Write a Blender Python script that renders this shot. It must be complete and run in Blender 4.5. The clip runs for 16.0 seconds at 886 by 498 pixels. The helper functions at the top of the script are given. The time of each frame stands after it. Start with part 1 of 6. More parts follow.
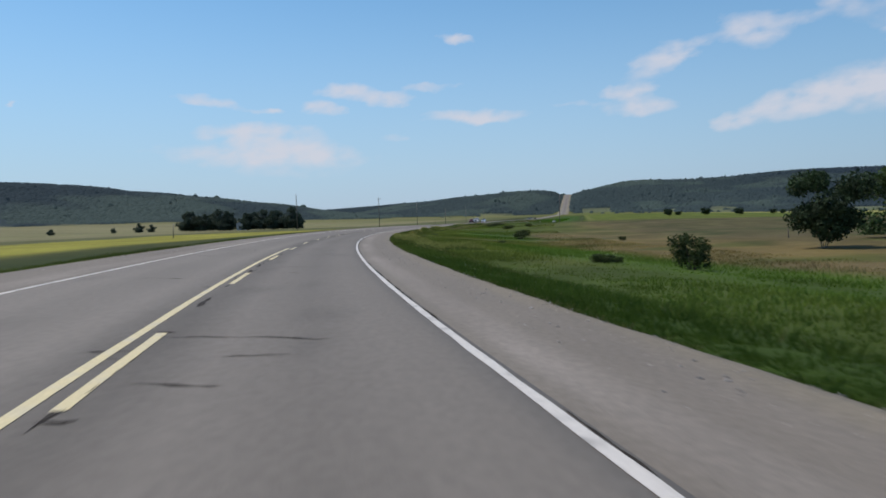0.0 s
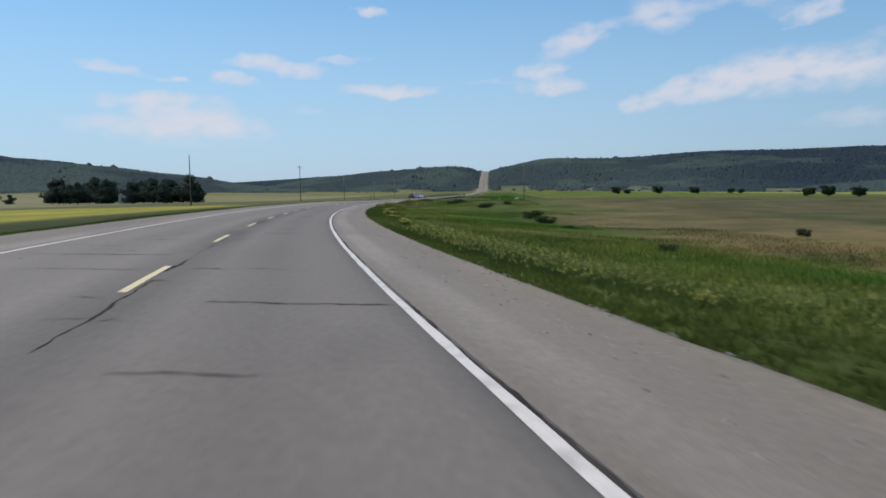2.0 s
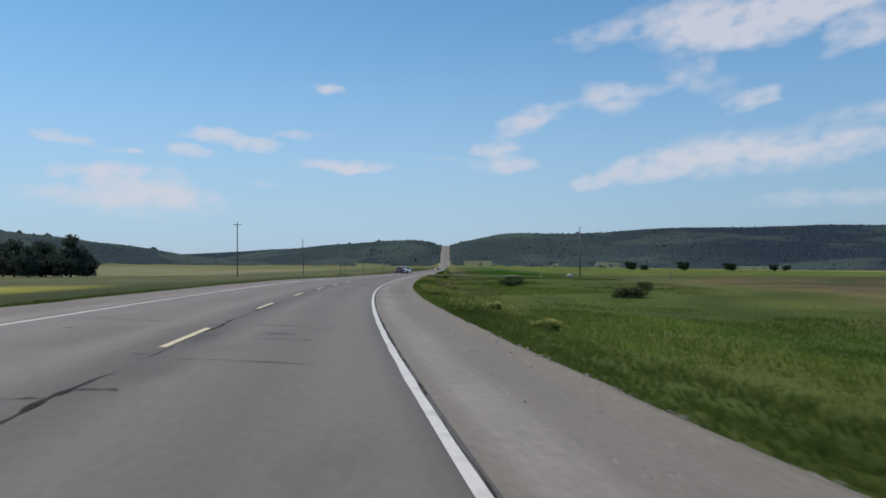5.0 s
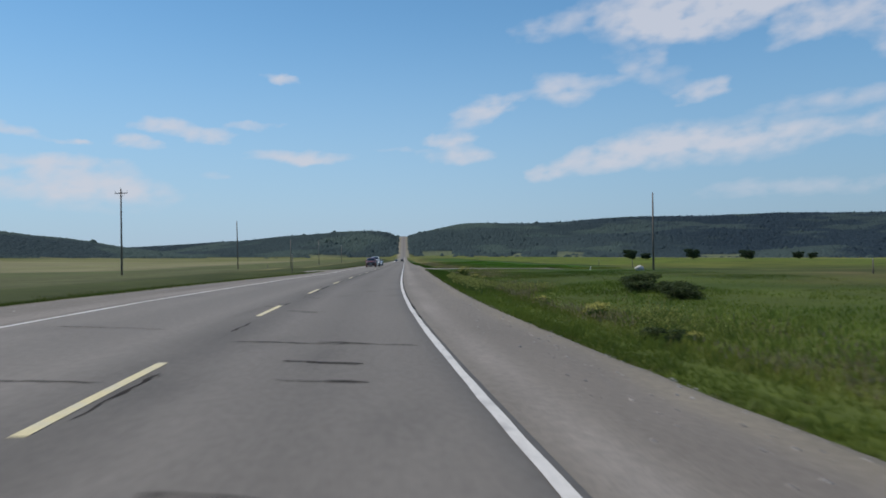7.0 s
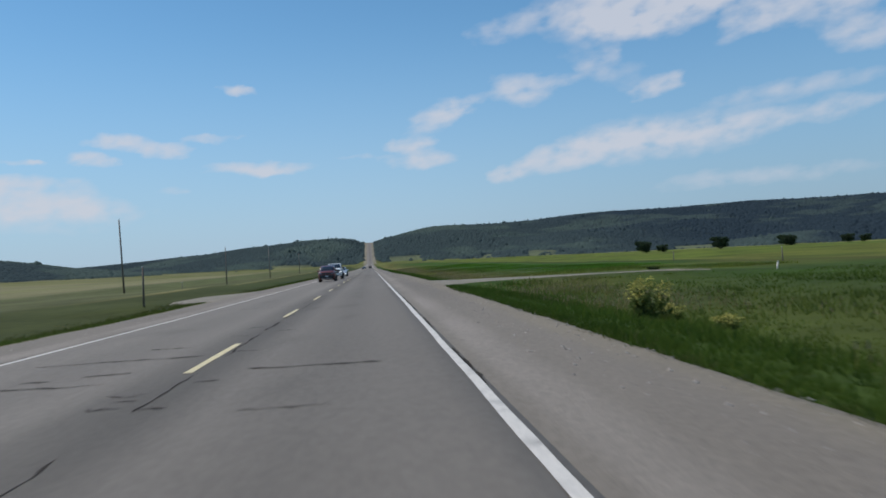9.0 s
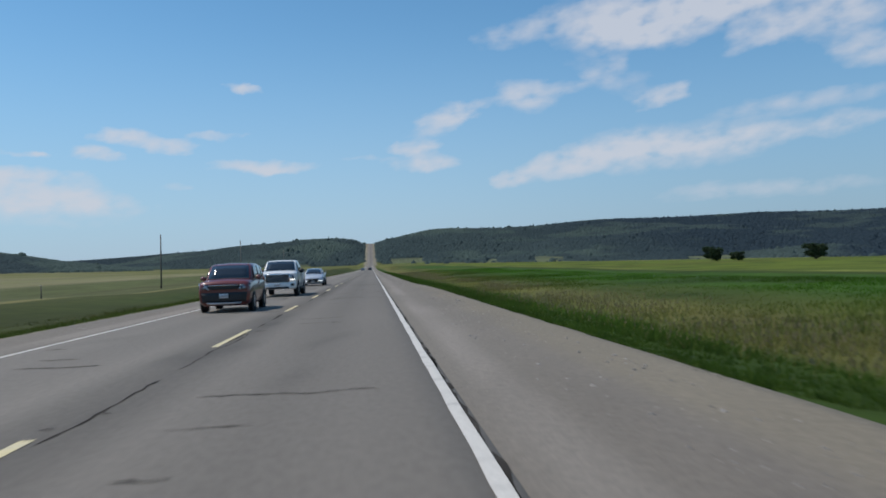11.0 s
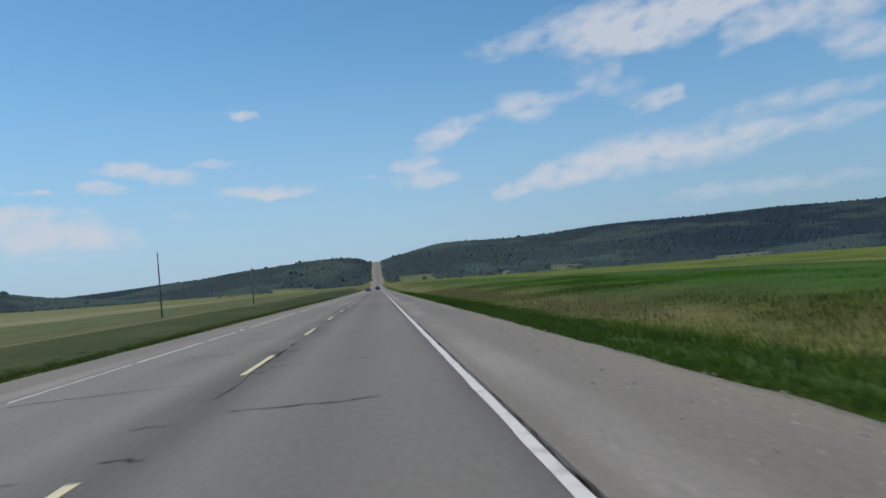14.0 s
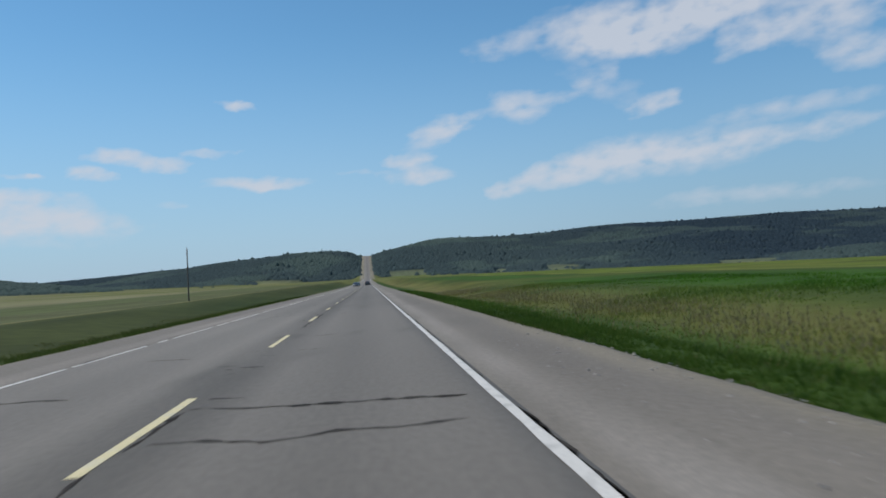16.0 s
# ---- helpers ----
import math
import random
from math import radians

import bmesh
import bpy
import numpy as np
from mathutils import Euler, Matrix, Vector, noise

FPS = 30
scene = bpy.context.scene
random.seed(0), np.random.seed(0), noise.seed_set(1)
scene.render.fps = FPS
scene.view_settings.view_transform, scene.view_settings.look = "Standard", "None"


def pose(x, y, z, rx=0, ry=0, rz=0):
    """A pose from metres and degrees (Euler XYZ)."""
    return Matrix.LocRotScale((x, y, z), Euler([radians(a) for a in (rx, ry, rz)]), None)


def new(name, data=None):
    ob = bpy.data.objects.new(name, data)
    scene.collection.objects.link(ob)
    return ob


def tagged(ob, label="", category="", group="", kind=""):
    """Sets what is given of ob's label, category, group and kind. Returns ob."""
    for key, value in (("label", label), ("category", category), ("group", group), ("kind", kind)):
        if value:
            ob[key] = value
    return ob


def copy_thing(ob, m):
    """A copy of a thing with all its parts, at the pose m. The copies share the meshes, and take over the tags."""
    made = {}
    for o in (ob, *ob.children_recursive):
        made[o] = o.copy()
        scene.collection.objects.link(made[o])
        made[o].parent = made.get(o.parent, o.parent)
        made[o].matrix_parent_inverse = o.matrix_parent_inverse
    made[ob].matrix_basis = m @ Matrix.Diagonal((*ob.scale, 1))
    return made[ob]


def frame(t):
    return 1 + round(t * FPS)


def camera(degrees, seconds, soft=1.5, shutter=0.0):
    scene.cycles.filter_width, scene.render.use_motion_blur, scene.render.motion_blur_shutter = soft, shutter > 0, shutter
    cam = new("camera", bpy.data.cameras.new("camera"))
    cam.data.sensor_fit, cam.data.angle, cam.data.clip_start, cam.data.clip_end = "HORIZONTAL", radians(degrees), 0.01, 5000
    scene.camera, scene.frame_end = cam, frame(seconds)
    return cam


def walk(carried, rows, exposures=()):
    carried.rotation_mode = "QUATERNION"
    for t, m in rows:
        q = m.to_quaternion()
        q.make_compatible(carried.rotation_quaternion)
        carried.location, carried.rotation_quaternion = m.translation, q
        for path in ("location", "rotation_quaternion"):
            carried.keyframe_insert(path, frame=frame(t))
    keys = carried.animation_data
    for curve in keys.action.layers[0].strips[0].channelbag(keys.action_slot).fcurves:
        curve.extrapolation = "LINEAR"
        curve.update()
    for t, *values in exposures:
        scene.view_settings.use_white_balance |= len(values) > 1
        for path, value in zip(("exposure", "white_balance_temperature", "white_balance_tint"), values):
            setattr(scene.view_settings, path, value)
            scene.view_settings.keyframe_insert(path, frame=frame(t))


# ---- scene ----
# A two-lane prairie highway: a banked arc to the right that runs out into a straight along +y, towards a wooded valley side.
RADIUS, EASE = 661.0, 42.4      # of the arc, and the length of its run-out; the straight begins at y = 0
LANE, EYE, BANK = 3.7, 1.35, 0.0515
BACK = np.arange(0.0, 900.0, 1.0)      # metres back along the centre line from the start of the straight
_curv = np.clip(BACK / EASE, 0, 1) / RADIUS
BACK_TURN = np.concatenate([[0.0], np.cumsum((_curv[1:] + _curv[:-1]) / 2)])
_mid = (BACK_TURN[1:] + BACK_TURN[:-1]) / 2
BACK_X = np.concatenate([[0.0], np.cumsum(np.sin(_mid))])
BACK_Y = -np.concatenate([[0.0], np.cumsum(np.cos(_mid))])


def station(s, o):
    """The place at s metres along the centre line (0 where the straight begins) and o metres to its right, and the road's heading."""
    if s >= 0:
        return o, s, 0.0
    a = float(np.interp(-s, BACK, BACK_TURN))
    return float(np.interp(-s, BACK, BACK_X)) + o * math.cos(a), float(np.interp(-s, BACK, BACK_Y)) + o * math.sin(a), a


def tilt(s):
    """The road's cross-fall: right side down on the arc, none on the straight."""
    return BANK * np.clip(-np.asarray(s, float) / 60 + 0.3, 0, 1)


# ---- camera ----
cam = camera(59.1, 16.0, soft=1.7, shutter=0.14)
# seconds, metres along the road, metres right of its centre line, yaw, pitch, roll
DRIVE = (
    (0.0, -260.12, 1.87, 10.12, -2.06, 1.94), (0.5, -246.12, 1.89, 7.96, -2.37, 2.38), (1.0, -232.12, 2.04, 7.12, -2.15, 1.80),
    (1.5, -218.12, 2.01, 5.85, -3.42, 1.19), (2.0, -204.12, 2.16, 3.74, -3.98, 1.04), (2.5, -190.12, 2.39, 3.14, -3.25, 2.47),
    (3.0, -176.12, 2.47, 1.77, -2.25, 2.21), (3.5, -162.12, 2.50, 0.39, -1.43, 1.91), (4.0, -148.12, 2.53, 0.87, 1.43, 1.80),
    (4.5, -134.12, 2.82, 1.18, 1.54, 0.45), (5.0, -120.12, 2.78, 0.45, 1.45, 0.45), (5.5, -106.12, 2.70, -0.40, 1.25, 0.60),
    (6.0, -92.12, 2.60, -1.30, 1.05, 0.75), (6.5, -78.12, 2.51, -2.10, 0.80, 0.90), (7.0, -64.12, 2.44, -2.78, 0.75, 0.98),
    (7.5, -50.12, 2.33, -3.61, 1.82, 0.42), (8.0, -36.12, 2.33, -4.28, 0.77, 1.22), (8.5, -22.12, 2.38, -2.60, -0.88, 3.82),
    (9.0, -8.12, 2.59, -5.25, 0.95, 3.76), (9.5, 5.88, 2.68, -5.55, 1.30, 3.60), (10.0, 19.88, 2.77, -5.50, 1.35, 3.10),
    (10.5, 33.88, 2.86, -5.35, 1.30, 2.60), (11.0, 47.88, 2.94, -5.20, 1.22, 2.10), (11.5, 61.88, 2.98, -5.17, 1.22, 2.03),
    (12.0, 75.88, 2.97, -6.01, 1.34, 3.55), (12.5, 89.88, 2.87, -6.31, 0.28, 4.00), (13.0, 103.88, 2.85, -5.45, 2.00, 4.92),
    (13.5, 117.88, 2.79, -5.12, 2.18, 5.32), (14.0, 131.88, 2.58, -4.68, 2.37, 5.29), (14.5, 145.88, 2.52, -3.82, 1.99, 4.20),
    (15.0, 159.88, 2.44, -4.55, 2.29, 3.84), (15.5, 173.88, 2.42, -5.36, 3.67, 3.21), (16.0, 187.88, 2.32, -5.43, 2.10, 3.49))
ROWS = []
for t, s, o, yaw, pitch, roll in DRIVE:
    cx, cy, _ = station(s, o)
    ROWS.append((t, pose(cx, cy, EYE - o * float(tilt(s)), 90 + pitch, roll, yaw)))
walk(cam, ROWS, exposures=(
    (0.0, 0.05, 6700, 15), (1.0, 0.14, 6700, 15), (3.0, 0.14, 6700, 15), (3.8, 0.04, 6650, 14), (4.5, 0.04, 6650, 14), (7.0, -0.02, 6600, 13), (11.5, -0.03, 6550, 11), (16.0, -0.04, 6500, 10)))

# ---- light ----
SUN_TO = Vector((-0.50, 0.14, 0.86)).normalized()
sun_data = bpy.data.lights.new("sun", "SUN")
sun_data.energy, sun_data.angle, sun_data.color = 3.6, radians(0.6), (1.0, 0.95, 0.87)
sun = new("sun", sun_data)
sun.rotation_mode = "QUATERNION"
sun.rotation_quaternion = SUN_TO.to_track_quat("Z", "Y")

# clouds, each a few soft lobes: azimuth and height of the centre, half length and half thickness, slope, density, in degrees
SMALL_WISPS = (
    (-8.8, 13.0, 1.3, 0.31, -12, 0.75), (21.5, 11.3, 1.9, 0.54, 19, 0.60), (17.5, 13.5, 1.7, 1.16, 31, 0.25), (-22.2, 8.2, 0.8, 0.18, 5, 0.40), (-13.3, 6.2, 1.5, 0.24, 1, 0.30),
    (-26.3, 8.9, 2.6, 0.31, -7, 0.60), (-22.3, 8.3, 1.5, 0.20, -5, 0.40), (-38.9, 8.4, 0.3, 0.21, -9, 0.60))
LEFT_PUFFS = (
    (-16.7, 9.5, 2.0, 0.53, -5, 1.00), (-13.8, 8.9, 1.6, 0.47, 2, 0.95), (-18.6, 8.3, 1.5, 0.45, -8, 0.80), (-10.9, 9.7, 2.2, 0.24, 2, 0.50), (-7.6, 7.6, 3.8, 0.40, -2, 0.75),
    (-7.1, 7.3, 1.9, 0.32, -1, 0.70))
LEFT_BANK = (
    (-23.6, 6.7, 4.0, 0.59, 1, 0.75), (-22.9, 5.2, 7.0, 0.72, -2, 0.62), (-21.4, 5.7, 4.0, 1.04, -3, 0.50), (-21.0, 4.7, 5.7, 1.12, -0, 0.30))
MIDDLE_PUFFS = (
    (3.5, 8.7, 1.7, 0.49, 3, 0.85), (4.2, 7.6, 2.6, 0.57, 2, 0.85), (-0.2, 8.0, 2.0, 0.24, 0, 0.30), (5.6, 10.6, 2.6, 0.81, 18, 0.75), (7.6, 11.3, 1.9, 0.56, 18, 0.50),
    (11.7, 12.0, 2.1, 1.07, -5, 0.75), (14.4, 12.6, 1.6, 0.47, 1, 0.40))
LONG_STREAK = (
    (10.6, 6.2, 1.7, 0.53, 13, 0.70), (14.1, 7.0, 3.6, 0.89, 11, 0.85), (19.5, 7.6, 4.3, 1.07, 3, 0.85), (25.9, 8.0, 4.0, 0.84, -0, 0.65), (32.1, 8.4, 3.5, 0.65, 5, 0.50),
    (22.0, 7.8, 8.0, 1.56, 3, 0.35))
TOP_BANK = (
    (19.2, 16.7, 5.7, 1.68, -2, 1.10), (20.0, 15.6, 3.3, 0.83, -10, 0.90), (26.3, 17.0, 4.4, 1.60, 4, 1.10), (11.1, 16.4, 3.2, 0.85, 7, 0.45), (28.5, 14.7, 2.8, 0.79, 15, 0.75),
    (33.1, 15.6, 3.3, 1.70, 7, 0.80), (34.7, 12.8, 2.7, 1.03, -2, 0.60))
FAINT_STREAKS = (
    (30.5, 10.0, 5.5, 0.65, 3, 0.40), (27.6, 4.4, 7.9, 0.60, -0, 0.35), (18.4, 12.9, 4.2, 1.16, -23, 0.22))
CLOUDS = (SMALL_WISPS, LEFT_PUFFS, LEFT_BANK, MIDDLE_PUFFS, LONG_STREAK, TOP_BANK, FAINT_STREAKS)


def sky_world():
    w = bpy.data.worlds.new("sky")
    w.use_nodes = True
    scene.world = w
    nt = w.node_tree
    nt.nodes.clear()
    N, link = nt.nodes.new, nt.links.new

    def m(op, a, b=None, c=None, clamp=False):
        n = N("ShaderNodeMath")
        n.operation, n.use_clamp = op, clamp
        for i, v in enumerate((a, b, c)):
            if v is None:
                continue
            if isinstance(v, (int, float)):
                n.inputs[i].default_value = v
            else:
                link(v, n.inputs[i])
        return n.outputs[0]

    sky = N("ShaderNodeTexSky")
    sky.sky_type, sky.sun_disc = "NISHITA", False
    sky.sun_elevation = math.asin(SUN_TO.z)
    sky.sun_rotation = math.atan2(SUN_TO.x, SUN_TO.y)
    sky.air_density, sky.dust_density, sky.ozone_density, sky.altitude = 1.0, 0.2, 1.8, 500
    co = N("ShaderNodeTexCoord")
    sep = N("ShaderNodeSeparateXYZ")
    link(co.outputs["Generated"], sep.inputs[0])
    az = m("MULTIPLY", m("ARCTAN2", sep.outputs[0], sep.outputs[1]), 57.29578)
    el = m("MULTIPLY", m("ARCSINE", sep.outputs[2]), 57.29578)
    # the lobes are frayed by three scales of turbulence, drawn out along the wind
    across = N("ShaderNodeCombineXYZ")
    link(m("MULTIPLY", az, 0.55), across.inputs[0])
    link(m("SUBTRACT", el, m("MULTIPLY", az, 0.10)), across.inputs[1])

    def turbulence(scale, detail, rough=0.55):
        n = N("ShaderNodeTexNoise")
        n.inputs["Scale"].default_value, n.inputs["Detail"].default_value, n.inputs["Roughness"].default_value = scale, detail, rough
        link(across.outputs[0], n.inputs["Vector"])
        return n
    place = N("ShaderNodeCombineXYZ")
    link(az, place.inputs[0])
    link(el, place.inputs[1])
    place.inputs[2].default_value = 1.0
    warped = place.outputs[0]
    for scale, detail, reach in ((0.33, 2.0, (2.0, 0.8, 0)), (1.0, 3.0, (2.8, 0.8, 0))):
        off = N("ShaderNodeVectorMath")
        off.operation = "MULTIPLY_ADD"
        link(turbulence(scale, detail).outputs["Color"], off.inputs[0])
        off.inputs[1].default_value, off.inputs[2].default_value = reach, [-0.5 * r for r in reach]
        add = N("ShaderNodeVectorMath")
        add.operation = "ADD"
        link(warped, add.inputs[0])
        link(off.outputs[0], add.inputs[1])
        warped = add.outputs[0]

    def along(vec):
        n = N("ShaderNodeVectorMath")
        n.operation = "DOT_PRODUCT"
        link(warped, n.inputs[0])
        n.inputs[1].default_value = vec
        return n.outputs["Value"]
    total = 0.0
    for group in CLOUDS:
        for a0, e0, length, thick, slope, dens in group:
            c, d = math.cos(radians(slope)), math.sin(radians(slope))
            length, thick = length * 1.40, thick * 1.6
            u = along((c / length, d / length, -(a0 * c + e0 * d) / length))
            v = along((-d / thick, c / thick, (a0 * d - e0 * c) / thick))
            q = m("MULTIPLY_ADD", v, v, m("MULTIPLY", u, u))
            lobe = N("ShaderNodeMapRange")
            lobe.interpolation_type = "LINEAR"
            for k, value in ((1, 1.0), (2, 0.0), (3, 0.0), (4, math.sqrt(dens))):
                lobe.inputs[k].default_value = value
            link(q, lobe.inputs[0])
            total = m("ADD", total, m("MULTIPLY", lobe.outputs[0], lobe.outputs[0]))
    wisps = turbulence(1.1, 3.0, 0.45).outputs["Fac"]
    body_of = m("SUBTRACT", m("MULTIPLY", total, m("MULTIPLY_ADD", wisps, 2.6, -0.45)), 0.06, clamp=True)
    # thick parts grow opaque slowly, thin ones stay a veil
    mask = m("MULTIPLY", m("SUBTRACT", 1.0, m("POWER", 2.718, m("MULTIPLY", body_of, -1.55))), 1.05, clamp=True)
    b1, b2 = N("ShaderNodeBackground"), N("ShaderNodeBackground")
    hs = N("ShaderNodeHueSaturation")
    hs.inputs["Saturation"].default_value = 1.15
    cyan = N("ShaderNodeMix")
    cyan.data_type, cyan.blend_type = "RGBA", "MULTIPLY"
    cyan.inputs[0].default_value, cyan.inputs[7].default_value = 1.0, (0.92, 1.06, 1.03, 1)
    link(sky.outputs[0], cyan.inputs[6])
    link(cyan.outputs[2], hs.inputs["Color"])
    # pale summer haze low over the horizon
    low = N("ShaderNodeMapRange")
    low.interpolation_type = "SMOOTHSTEP"
    for i, v in ((1, -3.0), (2, 19.0), (3, 0.9), (4, 0.0)):
        low.inputs[i].default_value = v
    link(el, low.inputs[0])
    hz = N("ShaderNodeMix")
    hz.data_type = "RGBA"
    link(low.outputs[0], hz.inputs[0])
    link(hs.outputs[0], hz.inputs[6])
    # the haze is brighter towards the sun, on the left
    away = N("ShaderNodeMapRange")
    away.interpolation_type = "SMOOTHSTEP"
    for i, v in ((1, -5.0), (2, 38.0), (3, 0.0), (4, 1.0)):
        away.inputs[i].default_value = v
    link(az, away.inputs[0])
    glow = N("ShaderNodeMix")
    glow.data_type = "RGBA"
    link(away.outputs[0], glow.inputs[0])
    glow.inputs[6].default_value, glow.inputs[7].default_value = (2.38, 3.50, 5.2, 1), (1.55, 2.45, 3.95, 1)
    link(glow.outputs[2], hz.inputs[7])
    link(hz.outputs[2], b1.inputs[0])
    b1.inputs[1].default_value = SKY_STRENGTH
    b2.inputs[0].default_value, b2.inputs[1].default_value = (0.755, 0.80, 0.89, 1), 0.79
    mix = N("ShaderNodeMixShader")
    link(mask, mix.inputs[0])
    link(b1.outputs[0], mix.inputs[1])
    link(b2.outputs[0], mix.inputs[2])
    out = N("ShaderNodeOutputWorld")
    link(mix.outputs[0], out.inputs[0])


SKY_STRENGTH = 0.125
sky_world()

# ---- materials ----
def material(name, base, rough=0.8, metal=0.0, second=None, scale=1.0, contrast=(0.35, 0.65), fine=None, fine_scale=30.0, bump=0.0, bump_scale=40.0,
             per_object=0.0, island=0.0, attribute="", stretch=(1, 1, 1), coat=0.0, glass=0.0, emit=0.0, spec=0.5, thin=0.0):
    """A surface with a base colour, a second colour in large patches, a fine grain and a relief, in metres."""
    mat = bpy.data.materials.new(name)
    mat.use_nodes = True
    nt = mat.node_tree
    N, link = nt.nodes.new, nt.links.new
    b = nt.nodes["Principled BSDF"]
    b.inputs["Roughness"].default_value, b.inputs["Metallic"].default_value = rough, metal
    b.inputs["Coat Weight"].default_value = coat
    b.inputs["Specular IOR Level"].default_value = spec
    b.inputs["Transmission Weight"].default_value = glass
    geo = N("ShaderNodeNewGeometry")
    mp = N("ShaderNodeMapping")
    mp.inputs["Scale"].default_value = stretch
    link(geo.outputs["Position"], mp.inputs["Vector"])

    def mixed(fac, a, c, mode="MIX"):
        n = N("ShaderNodeMix")
        n.data_type, n.blend_type = "RGBA", mode
        for sock, v in ((n.inputs[0], fac), (n.inputs[6], a), (n.inputs[7], c)):
            if isinstance(v, (int, float)):
                sock.default_value = v
            elif isinstance(v, tuple):
                sock.default_value = (*v, 1)
            else:
                link(v, sock)
        return n.outputs[2]

    def noisy(sc, lo, hi, detail=4.0):
        n = N("ShaderNodeTexNoise")
        n.inputs["Scale"].default_value, n.inputs["Detail"].default_value = sc, detail
        link(mp.outputs[0], n.inputs["Vector"])
        r = N("ShaderNodeMapRange")
        r.inputs[1].default_value, r.inputs[2].default_value = lo, hi
        link(n.outputs["Fac"], r.inputs[0])
        return r.outputs[0]

    colour = base
    if attribute:
        at = N("ShaderNodeAttribute")
        at.attribute_name = attribute
        colour = at.outputs["Color"]
    if second:
        colour = mixed(noisy(scale, *contrast), colour, second)
    if fine:
        lo, hi = fine
        f = noisy(fine_scale, 0.3, 0.7, 3.0)
        g = N("ShaderNodeMapRange")
        g.inputs[3].default_value, g.inputs[4].default_value = lo, hi
        link(f, g.inputs[0])
        cc = N("ShaderNodeCombineColor")
        for i in range(3):
            link(g.outputs[0], cc.inputs[i])
        colour = mixed(1.0, colour, cc.outputs[0], "MULTIPLY")
    for amount, source in ((per_object, "Object"), (island, "Island")):
        if amount:
            n = N("ShaderNodeObjectInfo").outputs["Random"] if source == "Object" else geo.outputs["Random Per Island"]
            g = N("ShaderNodeMapRange")
            g.inputs[3].default_value, g.inputs[4].default_value = 1 - amount, 1 + amount
            link(n, g.inputs[0])
            cc = N("ShaderNodeCombineColor")
            for i in range(3):
                link(g.outputs[0], cc.inputs[i])
            colour = mixed(1.0, colour, cc.outputs[0], "MULTIPLY")
    if isinstance(colour, tuple):
        b.inputs["Base Color"].default_value = (*colour, 1)
    else:
        link(colour, b.inputs["Base Color"])
    if bump:
        n = N("ShaderNodeTexNoise")
        n.inputs["Scale"].default_value, n.inputs["Detail"].default_value = bump_scale, 4.0
        link(geo.outputs["Position"], n.inputs["Vector"])
        bp = N("ShaderNodeBump")
        bp.inputs["Strength"].default_value, bp.inputs["Distance"].default_value = 1.0, bump
        link(n.outputs["Fac"], bp.inputs["Height"])
        link(bp.outputs[0], b.inputs["Normal"])
    if thin:
        tr = N("ShaderNodeBsdfTranslucent")
        if isinstance(colour, tuple):
            tr.inputs[0].default_value = (*colour, 1)
        else:
            link(colour, tr.inputs[0])
        mx = N("ShaderNodeMixShader")
        mx.inputs[0].default_value = thin
        link(b.outputs[0], mx.inputs[1])
        link(tr.outputs[0], mx.inputs[2])
        link(mx.outputs[0], nt.nodes["Material Output"].inputs[0])
    if emit:
        b.inputs["Emission Color"].default_value, b.inputs["Emission Strength"].default_value = (1, 0.97, 0.9, 1), emit
    return mat


